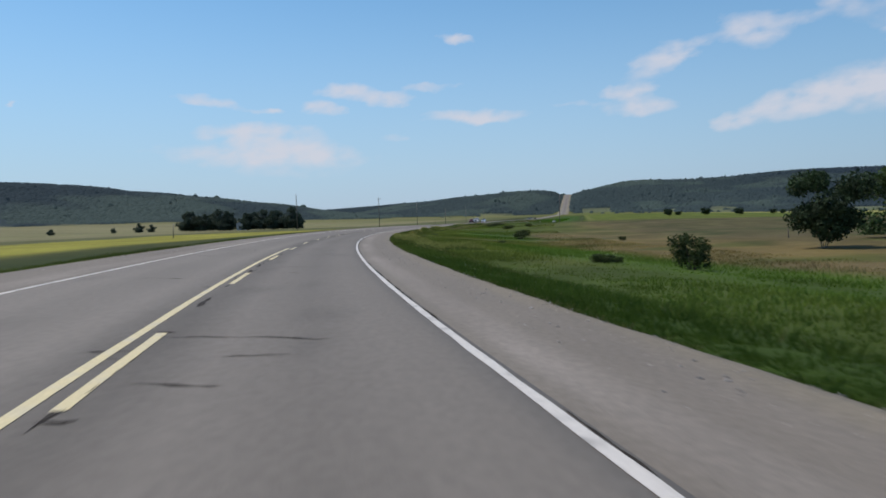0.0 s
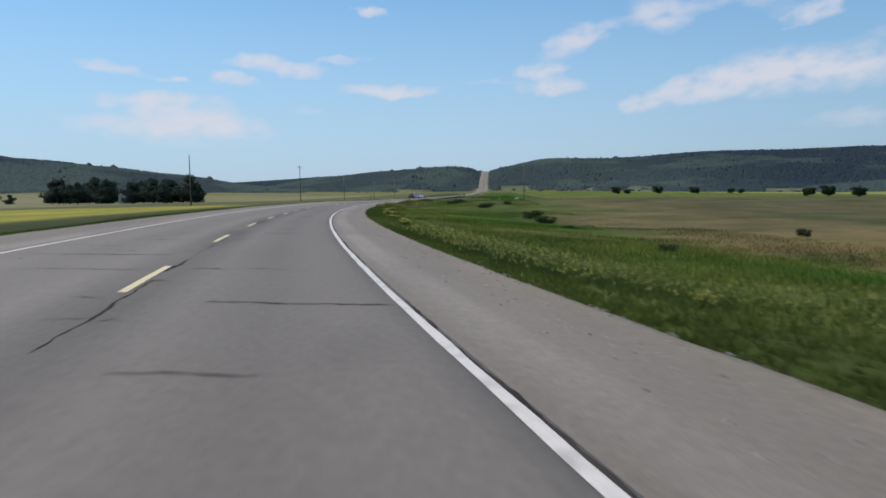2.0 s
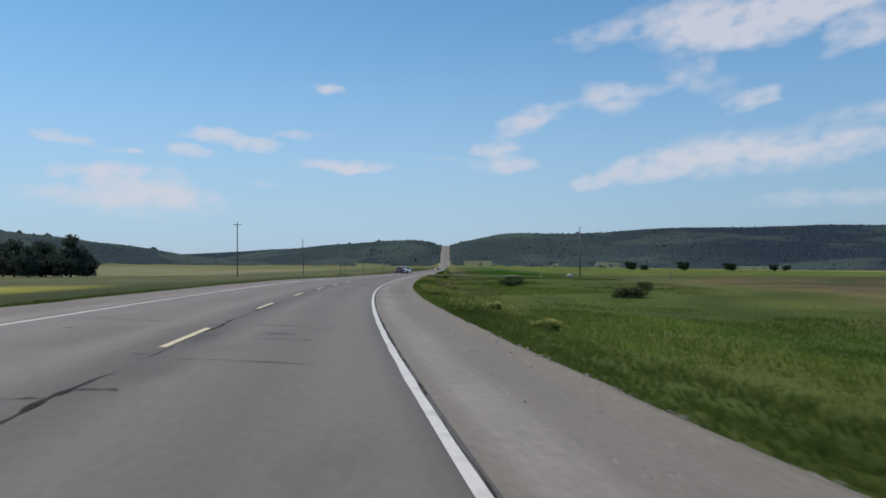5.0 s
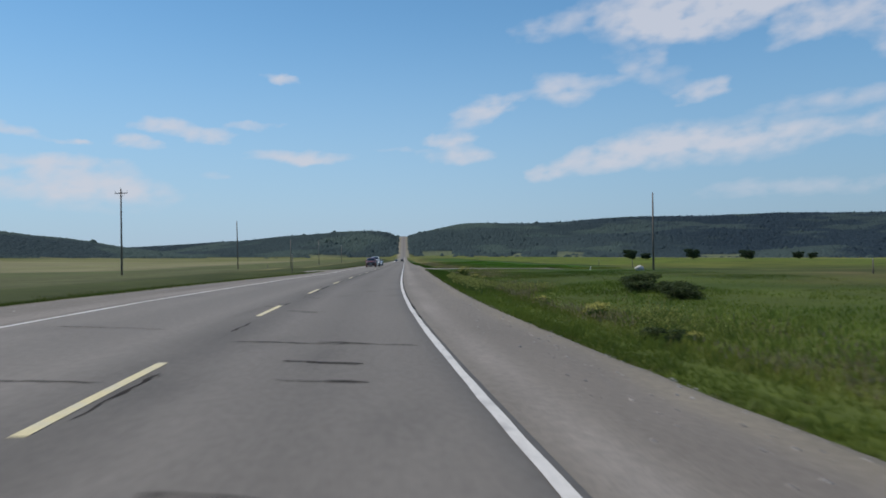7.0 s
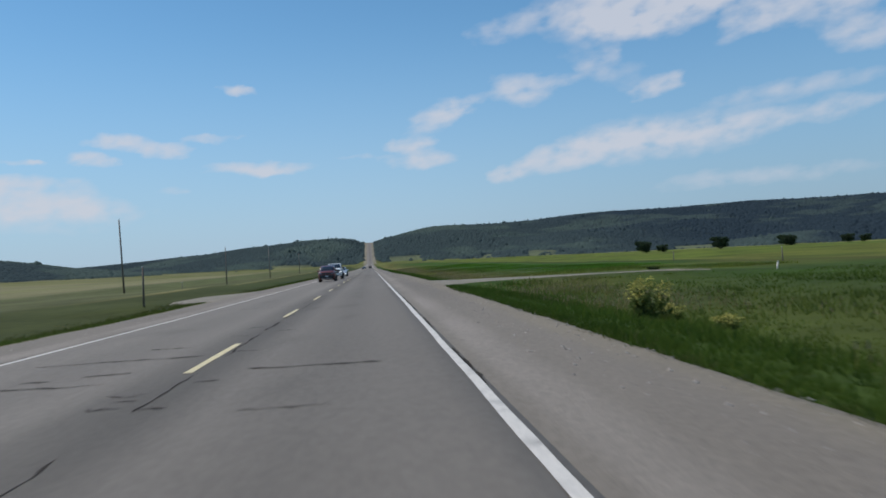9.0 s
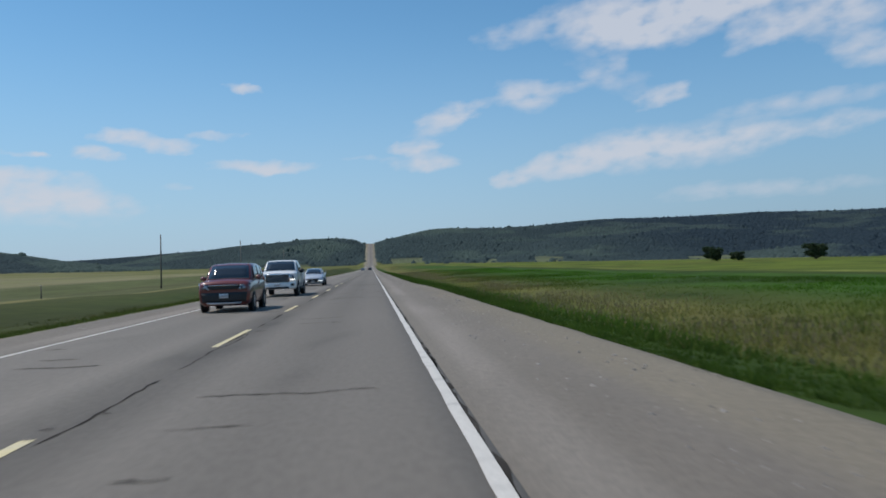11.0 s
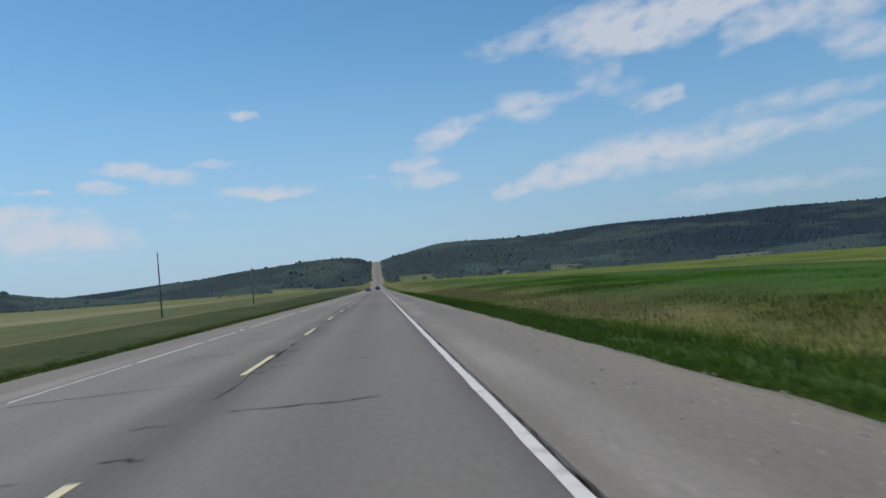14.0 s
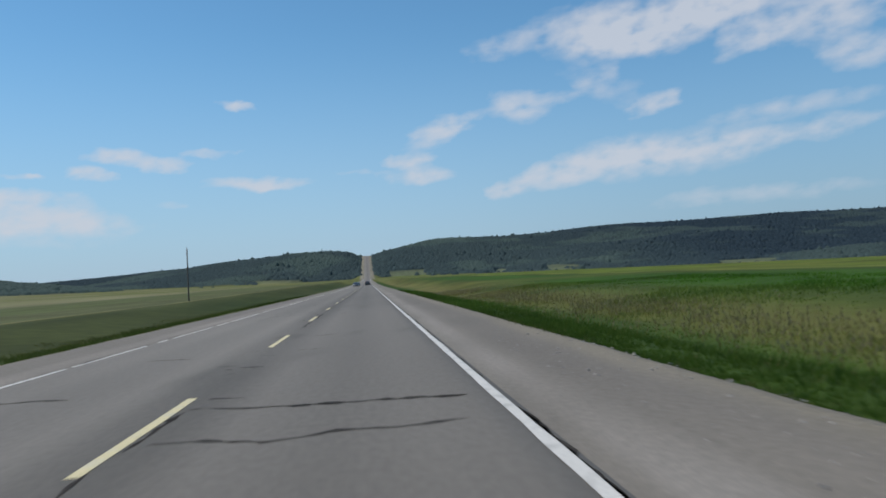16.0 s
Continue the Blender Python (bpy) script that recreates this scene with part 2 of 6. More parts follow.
M = {
    "asphalt": material("asphalt", (0.12, 0.11, 0.108), 0.85, attribute="crop", fine=(0.90, 1.09), fine_scale=12, bump=0.004, bump_scale=60, stretch=(1, 0.5, 1), spec=0.3),
    "gravel": material("gravel", (0.19, 0.16, 0.14), 0.95, attribute="crop", fine=(0.84, 1.14), fine_scale=11, bump=0.014, bump_scale=25),
    "track": material("track", (0.22, 0.19, 0.16), 0.95, second=(0.15, 0.145, 0.10), scale=0.4, fine=(0.75, 1.2), fine_scale=6, bump=0.02, bump_scale=15),
    "white_paint": material("white_paint", (0.56, 0.53, 0.48), 0.6, second=(0.34, 0.32, 0.29), scale=3.0, contrast=(0.52, 0.72), fine=(0.85, 1.1), fine_scale=25),
    "yellow_paint": material("yellow_paint", (0.60, 0.51, 0.28), 0.6, second=(0.50, 0.46, 0.34), scale=2.5, contrast=(0.5, 0.75), fine=(0.85, 1.1), fine_scale=25),
    "tar": material("tar", (0.026, 0.023, 0.020), 0.95, second=(0.050, 0.045, 0.040), scale=1.5, spec=0.05),
    "ground": material("ground", (0.1, 0.12, 0.04), 0.95, attribute="crop", fine=(0.84, 1.16), fine_scale=0.9, bump=0.035, bump_scale=1.5, spec=0.08),
    "grass": material("grass", (0.1, 0.15, 0.04), 0.8, attribute="crop", island=0.07, spec=0.1, thin=0.5),
    "leaf": material("leaf", (0.055, 0.095, 0.03), 0.75, second=(0.035, 0.06, 0.02), scale=0.5, island=0.35, spec=0.2, thin=0.3),
    "dark_leaf": material("dark_leaf", (0.035, 0.062, 0.026), 0.8, second=(0.025, 0.04, 0.02), scale=0.4, island=0.35, spec=0.2, thin=0.3),
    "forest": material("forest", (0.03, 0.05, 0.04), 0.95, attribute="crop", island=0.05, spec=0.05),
    "grove_leaf": material("grove_leaf", (0.060, 0.082, 0.056), 0.8, second=(0.042, 0.060, 0.044), scale=0.3, island=0.35, spec=0.2, thin=0.3),
    "bark": material("bark", (0.12, 0.095, 0.075), 0.9, second=(0.07, 0.055, 0.045), scale=3.0, bump=0.02, bump_scale=12),
    "pole_wood": material("pole_wood", (0.115, 0.095, 0.08), 0.9, second=(0.17, 0.15, 0.13), scale=0.8, stretch=(6, 6, 0.3), fine=(0.8, 1.15), fine_scale=8),
    "porcelain": material("porcelain", (0.5, 0.5, 0.5), 0.25),
    "steel": material("steel", (0.35, 0.35, 0.36), 0.45, metal=0.8, fine=(0.9, 1.1), fine_scale=12),
    "rock": material("rock", (0.50, 0.48, 0.44), 0.9, second=(0.30, 0.28, 0.25), scale=1.2, fine=(0.8, 1.15), fine_scale=8, bump=0.03, bump_scale=4),
}

# ---- the lie of the land ----
def road_coords(x, y):
    """Metres along and to the right of the road's centre line, for arrays of places."""
    x, y = np.asarray(x, float), np.asarray(y, float)
    u = np.clip(-y, 0, 890)
    for _ in range(7):
        a = np.interp(u, BACK, BACK_TURN)
        dx, dy = x - np.interp(u, BACK, BACK_X), y - np.interp(u, BACK, BACK_Y)
        u = np.clip(u + 0.9 * (dx * np.sin(a) - dy * np.cos(a)), 0, 890)
    a = np.interp(u, BACK, BACK_TURN)
    o = (x - np.interp(u, BACK, BACK_X)) * np.cos(a) + (y - np.interp(u, BACK, BACK_Y)) * np.sin(a)
    return np.where(y >= 0, y, -u), np.where(y >= 0, x, o)


def smooth(a, b, v):
    k = np.clip((np.asarray(v, float) - a) / (b - a), 0, 1)
    return k * k * (3 - 2 * k)


CREST = 2200.0


def road_z(s):
    """The road's height: level, a slow rise from 400 m on, then the climb up the valley side."""
    s = np.asarray(s, float)
    rise = 7.0 * smooth(350, 1650, s)
    climb = 69.0 * smooth(1480, CREST + 260, s) ** 0.9
    return np.where(s > 0, rise + climb, 0.0)


def surf(s, o):
    """The height of the banked road surface."""
    return road_z(s) - tilt(s) * np.asarray(o, float)


# crest lines of the valley sides: x, y, height, width of the slope
RIDGES = (
    ((25, 2200, 66, 560), (200, 2330, 78, 700), (390, 2500, 113, 900), (860, 2620, 142, 1200), (1450, 2330, 130, 1280), (2050, 1720, 124, 1250), (2450, 700, 120, 1100), (2500, -500, 116, 1100)),
    ((-25, 2200, 70, 540), (-110, 2210, 73, 560), (-210, 2240, 66, 560), (-380, 2420, 54, 560), (-640, 2620, 49, 600), (-1080, 2820, 36, 600), (-1900, 3000, 40, 600), (-2800, 3000, 44, 600)),
    ((-500, 1370, 4, 160), (-560, 1320, 19, 240), (-650, 1250, 36, 300), (-735, 1175, 51, 330), (-805, 1105, 63, 360), (-880, 1035, 73, 400), (-1150, 700, 84, 450), (-1400, 0, 84, 450)),
)


def hash_noise(x, y, size, seed=0.0):
    """Smooth value noise on arrays, 0 to 1."""
    x, y = np.asarray(x, float) / size, np.asarray(y, float) / size
    xi, yi = np.floor(x), np.floor(y)
    fx, fy = x - xi, y - yi
    fx, fy = fx * fx * (3 - 2 * fx), fy * fy * (3 - 2 * fy)

    def h(a, b):
        v = np.sin(a * 127.1 + b * 311.7 + seed * 74.7) * 43758.5453
        return v - np.floor(v)
    return (h(xi, yi) * (1 - fx) + h(xi + 1, yi) * fx) * (1 - fy) + (h(xi, yi + 1) * (1 - fx) + h(xi + 1, yi + 1) * fx) * fy


def hills(x, y):
    """Height of the valley sides, and how far up its slope each place is (0 at the foot, 1 at the crest)."""
    x, y = np.asarray(x, float), np.asarray(y, float)
    best, upness = np.zeros_like(x), np.zeros_like(x)
    wide = 0.85 + 0.3 * hash_noise(x, y, 260, 3)
    for line in RIDGES:
        for (ax, ay, ah, aw), (bx, by, bh, bw) in zip(line, line[1:]):
            dx, dy = bx - ax, by - ay
            k = np.clip(((x - ax) * dx + (y - ay) * dy) / (dx * dx + dy * dy), 0, 1)
            px, py = ax + k * dx, ay + k * dy
            d = np.hypot(x - px, y - py) / ((aw + k * (bw - aw)) * wide)
            z = (ah + k * (bh - ah)) * smooth(0, 1, 1 - d) ** 0.8
            # behind the crest as seen from the valley
            behind = (x - px) * px + (y - py) * (py - 100) > 0
            upness = np.where(z > best, np.clip(1 - d, 0, 1) + behind * np.minimum(d * 4, 1), upness)
            best = np.maximum(best, z)
    return best, upness


def floor_z(x, y):
    s, o = road_coords(x, y)
    far = np.abs(o)
    right = -0.6 - 1.7 * smooth(0, -110, s) * smooth(150, 60, far) - 0.012 * np.clip(far - 70, 0, 900)
    left = -0.12 - 0.75 * smooth(10, 30, far) * smooth(90, 170, s) + 0.004 * np.clip(far - 60, 0, 160) + 0.026 * np.clip(far - 220, 0, 330)
    lift = np.where(o > 0, right, left) + 0.0055 * np.clip(s - 150, 0, 1500) * (1 - smooth(110, 480, o))
    return lift + 0.25 * (hash_noise(x, y, 23, 1) - 0.5) * smooth(12, 30, far) + 0.7 * (hash_noise(x, y, 140, 2) - 0.5) * smooth(60, 160, far)


JUNCTION = 45.0      # where the gravel approaches meet the road


def land_z(x, y):
    s, o = road_coords(x, y)
    base = floor_z(x, y)
    hz, _ = hills(x, y)
    z = base + hz * (1 + 0.10 * (hash_noise(x, y, 190, 5) - 0.5))
    d = np.where(o > 0, o - 6.3, -o - 5.9)
    bench = surf(s, np.clip(o, -6.0, 6.4)) - 0.22 + 0.175 * smooth(-1.3, -0.2, d)
    # bank down from the shoulder, a shallow ditch, then the field; on the hill the road lies in a cut
    ditch = bench - np.where(o > 0, 0.75, 0.5) * smooth(0, 5.0, d)
    w = smooth(5.5, 14.0 + 8.0 * smooth(0, -110, s) * (o > 0) + 30.0 * smooth(1400, 2100, s), d)
    z = np.where(d < 0, bench, ditch * (1 - w) + z * w)
    # gravel approaches to both sides
    a = smooth(9.0, 5.5, np.abs(s - JUNCTION)) * smooth(32, 20, np.abs(o)) * (d > 0)
    return z * (1 - a) + np.maximum(z, bench - 0.03 - 0.012 * np.clip(d, 0, 30)) * a


def ground_point(x, y):
    return float(land_z(np.array([float(x)]), np.array([float(y)]))[0])


def blend(c1, c2, k):
    return c1 * (1 - k[..., None]) + np.array(c2) * k[..., None]


def crop_colour(x, y):
    """The colour of what grows at a place: verge, ditch, meadow and crops."""
    s, o = road_coords(x, y)
    n1, n2, n3 = hash_noise(x, y, 7, 11), hash_noise(x, y, 31, 12), hash_noise(x, y, 90, 13)
    c = np.zeros((*np.shape(x), 3)) + np.array((0.044, 0.066, 0.017))
    wob = 2.0 * (n2 - 0.5)
    curve = smooth(10, -60, s) * smooth(-235, -195, s)
    fringe = (o > 0) * smooth(12.5, 9.5, o + wob) * curve
    # right of the road: dark green verge, a band of seed heads, meadow, crops
    out = 1.6 * smooth(-10, 60, s)
    c = blend(c, (0.030, 0.054, 0.012), (o > 0) * smooth(11.5, 8.5, o + wob - out))
    c = blend(c, (0.072, 0.084, 0.024), (o > 0) * smooth(7.5, 9.5, o) * smooth(18, 13, o) * curve * (0.4 + 0.6 * n1))
    c = blend(c, (0.034, 0.062, 0.014), smooth(15, 19, o) * smooth(46, 40, o))
    c = blend(c, (0.056, 0.060, 0.024), smooth(12, 15, o + wob) * smooth(24, 18, o + 2 * wob) * smooth(0, 60, s) * (0.35 + 0.65 * n2))
    c = blend(c, (0.066, 0.084, 0.025), fringe * (0.5 + 0.5 * n1))
    tan = smooth(10.8, 12.2, o + wob) * smooth(18.0, 14.0, o + 2 * wob) * smooth(-20, 70, s)
    c = blend(c, (0.135, 0.114, 0.066), tan * (0.25 + 0.45 * n2))
    c = blend(c, (0.028, 0.064, 0.010), smooth(22, 27, o + wob) * smooth(44, 40, o) * smooth(20, 70, s))
    c = blend(c, (0.100, 0.073, 0.060), smooth(26, 31, o + 3 * wob) * smooth(150, 120, o) * (1 - 0.75 * smooth(34, 24, o) * smooth(-110, -60, s)) * smooth(60, 10, s + o * 0.25) * (0.55 + 0.45 * n2))
    c = blend(c, (0.082, 0.108, 0.020), smooth(44, 48, o) * smooth(30, 75, s + o * 0.15) * (0.8 + 0.2 * n3))
    c = blend(c, (0.064, 0.086, 0.020), smooth(124, 132, o + 3 * wob) * (0.75 + 0.25 * n2))
    c = blend(c, (0.026, 0.040, 0.012), smooth(3.2, 1.2, np.abs(o - 44 + 0.4 * wob)) * smooth(10, 60, s) * (0.55 + 0.45 * n1))
    c = blend(c, (0.150, 0.150, 0.070), smooth(2.2, 1.0, np.abs(o - 48.5 + 0.4 * wob)) * smooth(10, 60, s) * 0.5)
    c = blend(c, (0.050, 0.078, 0.022), smooth(7, 4, np.abs(o - 150 + wob)) * (n2 > 0.4) * 0.7 * (s > 0))
    c = blend(c, (0.175, 0.175, 0.085), smooth(170, 195, o) * smooth(330, 300, o) * 0.9 * (s > -100))
    c = blend(c, (0.046, 0.062, 0.020), smooth(9, 13, o) * smooth(48, 38, o) * smooth(-110, -70, s) * smooth(45, 15, s) * (0.6 + 0.4 * n1))
    n4 = hash_noise(x * 0.35 + y * 0.9, y * 0.35 - x * 0.9, 6, 14)
    mead = smooth(11, 16, o) * smooth(150, 120, o)
    c = blend(c, (0.075, 0.070, 0.027), mead * smooth(0.5, 0.8, n2) * 0.5)
    c = blend(c, (0.024, 0.042, 0.010), mead * smooth(0.5, 0.85, n4) * 0.6)
    c = c * (1 + np.array((0.42, 0.32, 0.20)) * ((o > 6) * smooth(35, -15, s) * smooth(60, 40, o) * (1 - smooth(18, 12, o) * smooth(-60, -100, s)))[..., None])
    c = c * (1 + np.array((0.22, 0.20, 0.12)) * ((o > 6) * smooth(30, 70, s) * smooth(420, 300, o))[..., None])
    # left of the road: verge, then pale meadow and the rape field
    c = blend(c, (0.047, 0.054, 0.023), (o < 0) * smooth(5, 9, -o) * (0.8 + 0.2 * n1))
    c = blend(c, (0.030, 0.044, 0.014), (o < 0) * smooth(4, 7, -o) * smooth(19, 14, -o + 2 * wob) * smooth(0.35, 0.75, n2) * 0.8)
    edge = 20 + 5 * smooth(60, 150, s)
    c = blend(c, (0.088, 0.092, 0.056), smooth(edge - 1, edge + 3, -o + 1.2 * wob) * (0.75 + 0.25 * n2))
    c = blend(c, (0.200, 0.178, 0.100), smooth(1.6, 0.8, np.abs(-o - edge - 0.5)) * smooth(40, 90, s) * 0.7)
    c = blend(c, (0.078, 0.092, 0.046), smooth(40, 44, -o) * smooth(75, 65, -o) * smooth(-20, 60, s) * (0.5 + 0.5 * n2))
    c = blend(c, (0.185, 0.172, 0.125), smooth(70, 95, -o) * (0.6 + 0.4 * n3))
    c = blend(c, (0.140, 0.146, 0.080), smooth(130, 150, -o) * smooth(210, 180, -o) * n3)
    c = blend(c, (0.215, 0.205, 0.045), smooth(17, 21, -o + wob) * smooth(56, 48, -o) * smooth(-40, -62, s) * (0.85 + 0.15 * n2))
    # far flats and slopes
    far = np.maximum(np.abs(o), s - 100)
    c = blend(c, (0.105, 0.110, 0.044), smooth(450, 700, far) * (0.3 + 0.7 * (n3 > 0.5)))
    c = c * np.array((1.0, 1.0, 0.72))
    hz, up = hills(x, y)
    # the slopes under the trees carry a bluish distance haze in their colour
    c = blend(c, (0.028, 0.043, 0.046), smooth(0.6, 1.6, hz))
    clear = glade(x, y, up)
    c = blend(c, (0.100, 0.115, 0.064), clear * smooth(0.6, 1.6, hz))
    c = blend(c, (0.21, 0.19, 0.14), (s > 1350) * smooth(15, 10, np.abs(o)))
    rows = hash_noise(x, y * 0.25, 3.0, 16) * 0.6 + hash_noise(x, y, 2.6, 17) * 0.4
    return np.clip(c * ((0.90 + 0.20 * n1) * (0.72 + 0.56 * rows))[..., None], 0, 1)


# open meadows at the foot of the slopes: azimuth and half width in degrees, how far up they reach
GLADES = ((2.7, 1.4, 0.26), (9.0, 0.5, 0.12), (13.2, 1.3, 0.17), (24.5, 2.0, 0.13), (-5.8, 1.7, 0.17), (-9.5, 0.8, 0.12))


def glade(x, y, up):
    x, y = np.asarray(x, float), np.asarray(y, float)
    az = np.degrees(np.arctan2(x, y - 60)) + 0.5 * (hash_noise(x, y, 60, 21) - 0.5)
    total = np.zeros_like(x)
    for a0, half, reach in GLADES:
        total = np.maximum(total, smooth(1.0, 0.8, np.abs(az - a0) / half) * smooth(reach, reach * 0.8, up + 0.03 * (hash_noise(x, y, 45, 22) - 0.5)) * (y > 900))
    return total


def haze_stand_tone(x, y):
    """Paler aspen stands, plus painted haze: more beside the road, less far right."""
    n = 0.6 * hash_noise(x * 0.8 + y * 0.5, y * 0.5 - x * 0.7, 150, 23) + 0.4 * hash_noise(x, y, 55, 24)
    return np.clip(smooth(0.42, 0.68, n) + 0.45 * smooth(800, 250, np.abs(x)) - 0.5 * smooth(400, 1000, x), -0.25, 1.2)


def mesh_from(name, verts, faces, mats, smooth_shade=False):
    me = bpy.data.meshes.new(name)
    me.from_pydata(verts, [], faces)
    for mt in (mats if isinstance(mats, (list, tuple)) else [mats]):
        me.materials.append(mt)
    if smooth_shade:
        me.polygons.foreach_set("use_smooth", [True] * len(me.polygons))
    me.update()
    return me


def fast_mesh(name, verts, tris, mat, colours=None, smooth_shade=False):
    """A mesh of triangles from arrays, with an optional colour a vertex."""
    me = bpy.data.meshes.new(name)
    n, k = len(verts), tris.shape[1]
    me.vertices.add(n)
    me.vertices.foreach_set("co", np.ascontiguousarray(verts, np.float32).ravel())
    me.loops.add(tris.size)
    me.loops.foreach_set("vertex_index", np.ascontiguousarray(tris, np.int32).ravel())
    me.polygons.add(len(tris))
    me.polygons.foreach_set("loop_start", np.arange(0, tris.size, k, dtype=np.int32))
    me.polygons.foreach_set("loop_total", np.full(len(tris), k, np.int32))
    if smooth_shade:
        me.polygons.foreach_set("use_smooth", np.ones(len(tris), bool))
    me.materials.append(mat)
    me.update(calc_edges=True)
    if colours is not None:
        at = me.color_attributes.new("crop", "FLOAT_COLOR", "POINT")
        at.data.foreach_set("color", np.concatenate([colours, np.ones((n, 1))], 1).astype(np.float32).ravel())
    return me


def stretched(lo, hi, step, far_lo, far_hi, growth=1.13):
    a = list(np.arange(lo, hi + 0.01, step))
    g, v = step, a[0]
    while v > far_lo:
        g *= growth
        v -= min(g, 130)
        a.insert(0, v)
    g, v = step, a[-1]
    while v < far_hi:
        g *= growth
        v += min(g, 45 if v < 3200 else 200)
        a.append(v)
    return np.array(a)


def build_ground():
    xs = stretched(-62, 126, 1.0, -4400, 4400)
    ys = stretched(-330, 300, 2.0, -1500, 4500)
    X, Y = np.meshgrid(xs, ys)
    Z = land_z(X, Y)
    nx, ny = len(xs), len(ys)
    i = np.arange(ny - 1)[:, None] * nx + np.arange(nx - 1)[None, :]
    quads = np.stack([i, i + 1, i + 1 + nx, i + nx], -1).reshape(-1, 4)
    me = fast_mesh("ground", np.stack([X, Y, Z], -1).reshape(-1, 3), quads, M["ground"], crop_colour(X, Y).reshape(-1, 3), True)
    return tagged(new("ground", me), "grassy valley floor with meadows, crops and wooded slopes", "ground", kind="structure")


build_ground()


def ribbon(name, o1, o2, s1, s2, lift, mat, step, parent, ragged):
    """A strip along the road between two offsets, with ragged edges."""
    count = max(2, int((s2 - s1) / step) + 1)
    verts, faces = [], []
    for k in range(count):
        s = s1 + (s2 - s1) * k / (count - 1)
        for o in (o1, o2):
            e = o + ragged * (random.random() - 0.5)
            x, y, _ = station(s, e)
            verts.append((x, y, float(surf(s, e)) + lift))
        if k:
            b = 2 * (k - 1)
            faces.append((b, b + 1, b + 3, b + 2))
    ob = new(name, mesh_from(name, verts, faces, mat))
    ob.parent = parent
    return ob


ROAD_FROM, ROAD_TO = -320.0, CREST + 240
ROAD_COLUMNS = (-3.83, -3.80, -3.4, -2.75, -2.2, -1.5, -0.95, -0.65, -0.42, -0.15, 0.12, 0.35, 0.6, 0.95, 1.5, 1.9, 2.3, 2.75, 3.3, 3.80, 3.83)


def build_road():
    """Asphalt with polished wheel tracks, a dark seam of old sealant at the centre and patched stretches."""
    along = np.concatenate([np.arange(ROAD_FROM, 420, 1.5), np.arange(420, ROAD_TO, 8.0)])
    off = np.array(ROAD_COLUMNS)
    S, O = np.meshgrid(along, off, indexing="ij")
    P = np.array([[station(a, b)[:2] for b in off] for a in along])
    Z = surf(S, O)
    Z[:, 0] -= 0.06
    Z[:, -1] -= 0.06
    n1, n2, n3 = hash_noise(O * 3, S, 5, 71), hash_noise(O * 2, S, 24, 72), hash_noise(O * 6, S, 1.6, 73)
    tone = 0.148 * (0.90 + 0.16 * n2 + 0.08 * n1)
    tone = np.where(O > 0, tone * 0.92, tone * 1.04)
    tone *= 1 - 0.50 * smooth(0.95, 0.2, np.abs(O - 0.02)) * (0.25 + 0.75 * n1 * (0.5 + 0.5 * n3))
    tone *= 1 - 0.10 * smooth(0.6, 0.1, np.abs(np.abs(O) - 1.9))
    tone *= 1 + 0.07 * smooth(0.5, 0.1, np.abs(np.abs(O) - 0.95)) + 0.05 * smooth(0.5, 0.1, np.abs(np.abs(O) - 2.75))
    tone *= 1 - 0.16 * (n3 > 0.86)
    col = tone[..., None] * np.array((1.05, 0.945, 0.81))
    nx, ny = len(off), len(along)
    i = np.arange(ny - 1)[:, None] * nx + np.arange(nx - 1)[None, :]
    quads = np.stack([i, i + 1, i + 1 + nx, i + nx], -1).reshape(-1, 4)
    return fast_mesh("road", np.concatenate([P, Z[..., None]], 2).reshape(-1, 3), quads, M["asphalt"], col.reshape(-1, 3))


road = tagged(new("road", build_road()), "worn grey asphalt two-lane highway with cracks", "road", kind="structure")


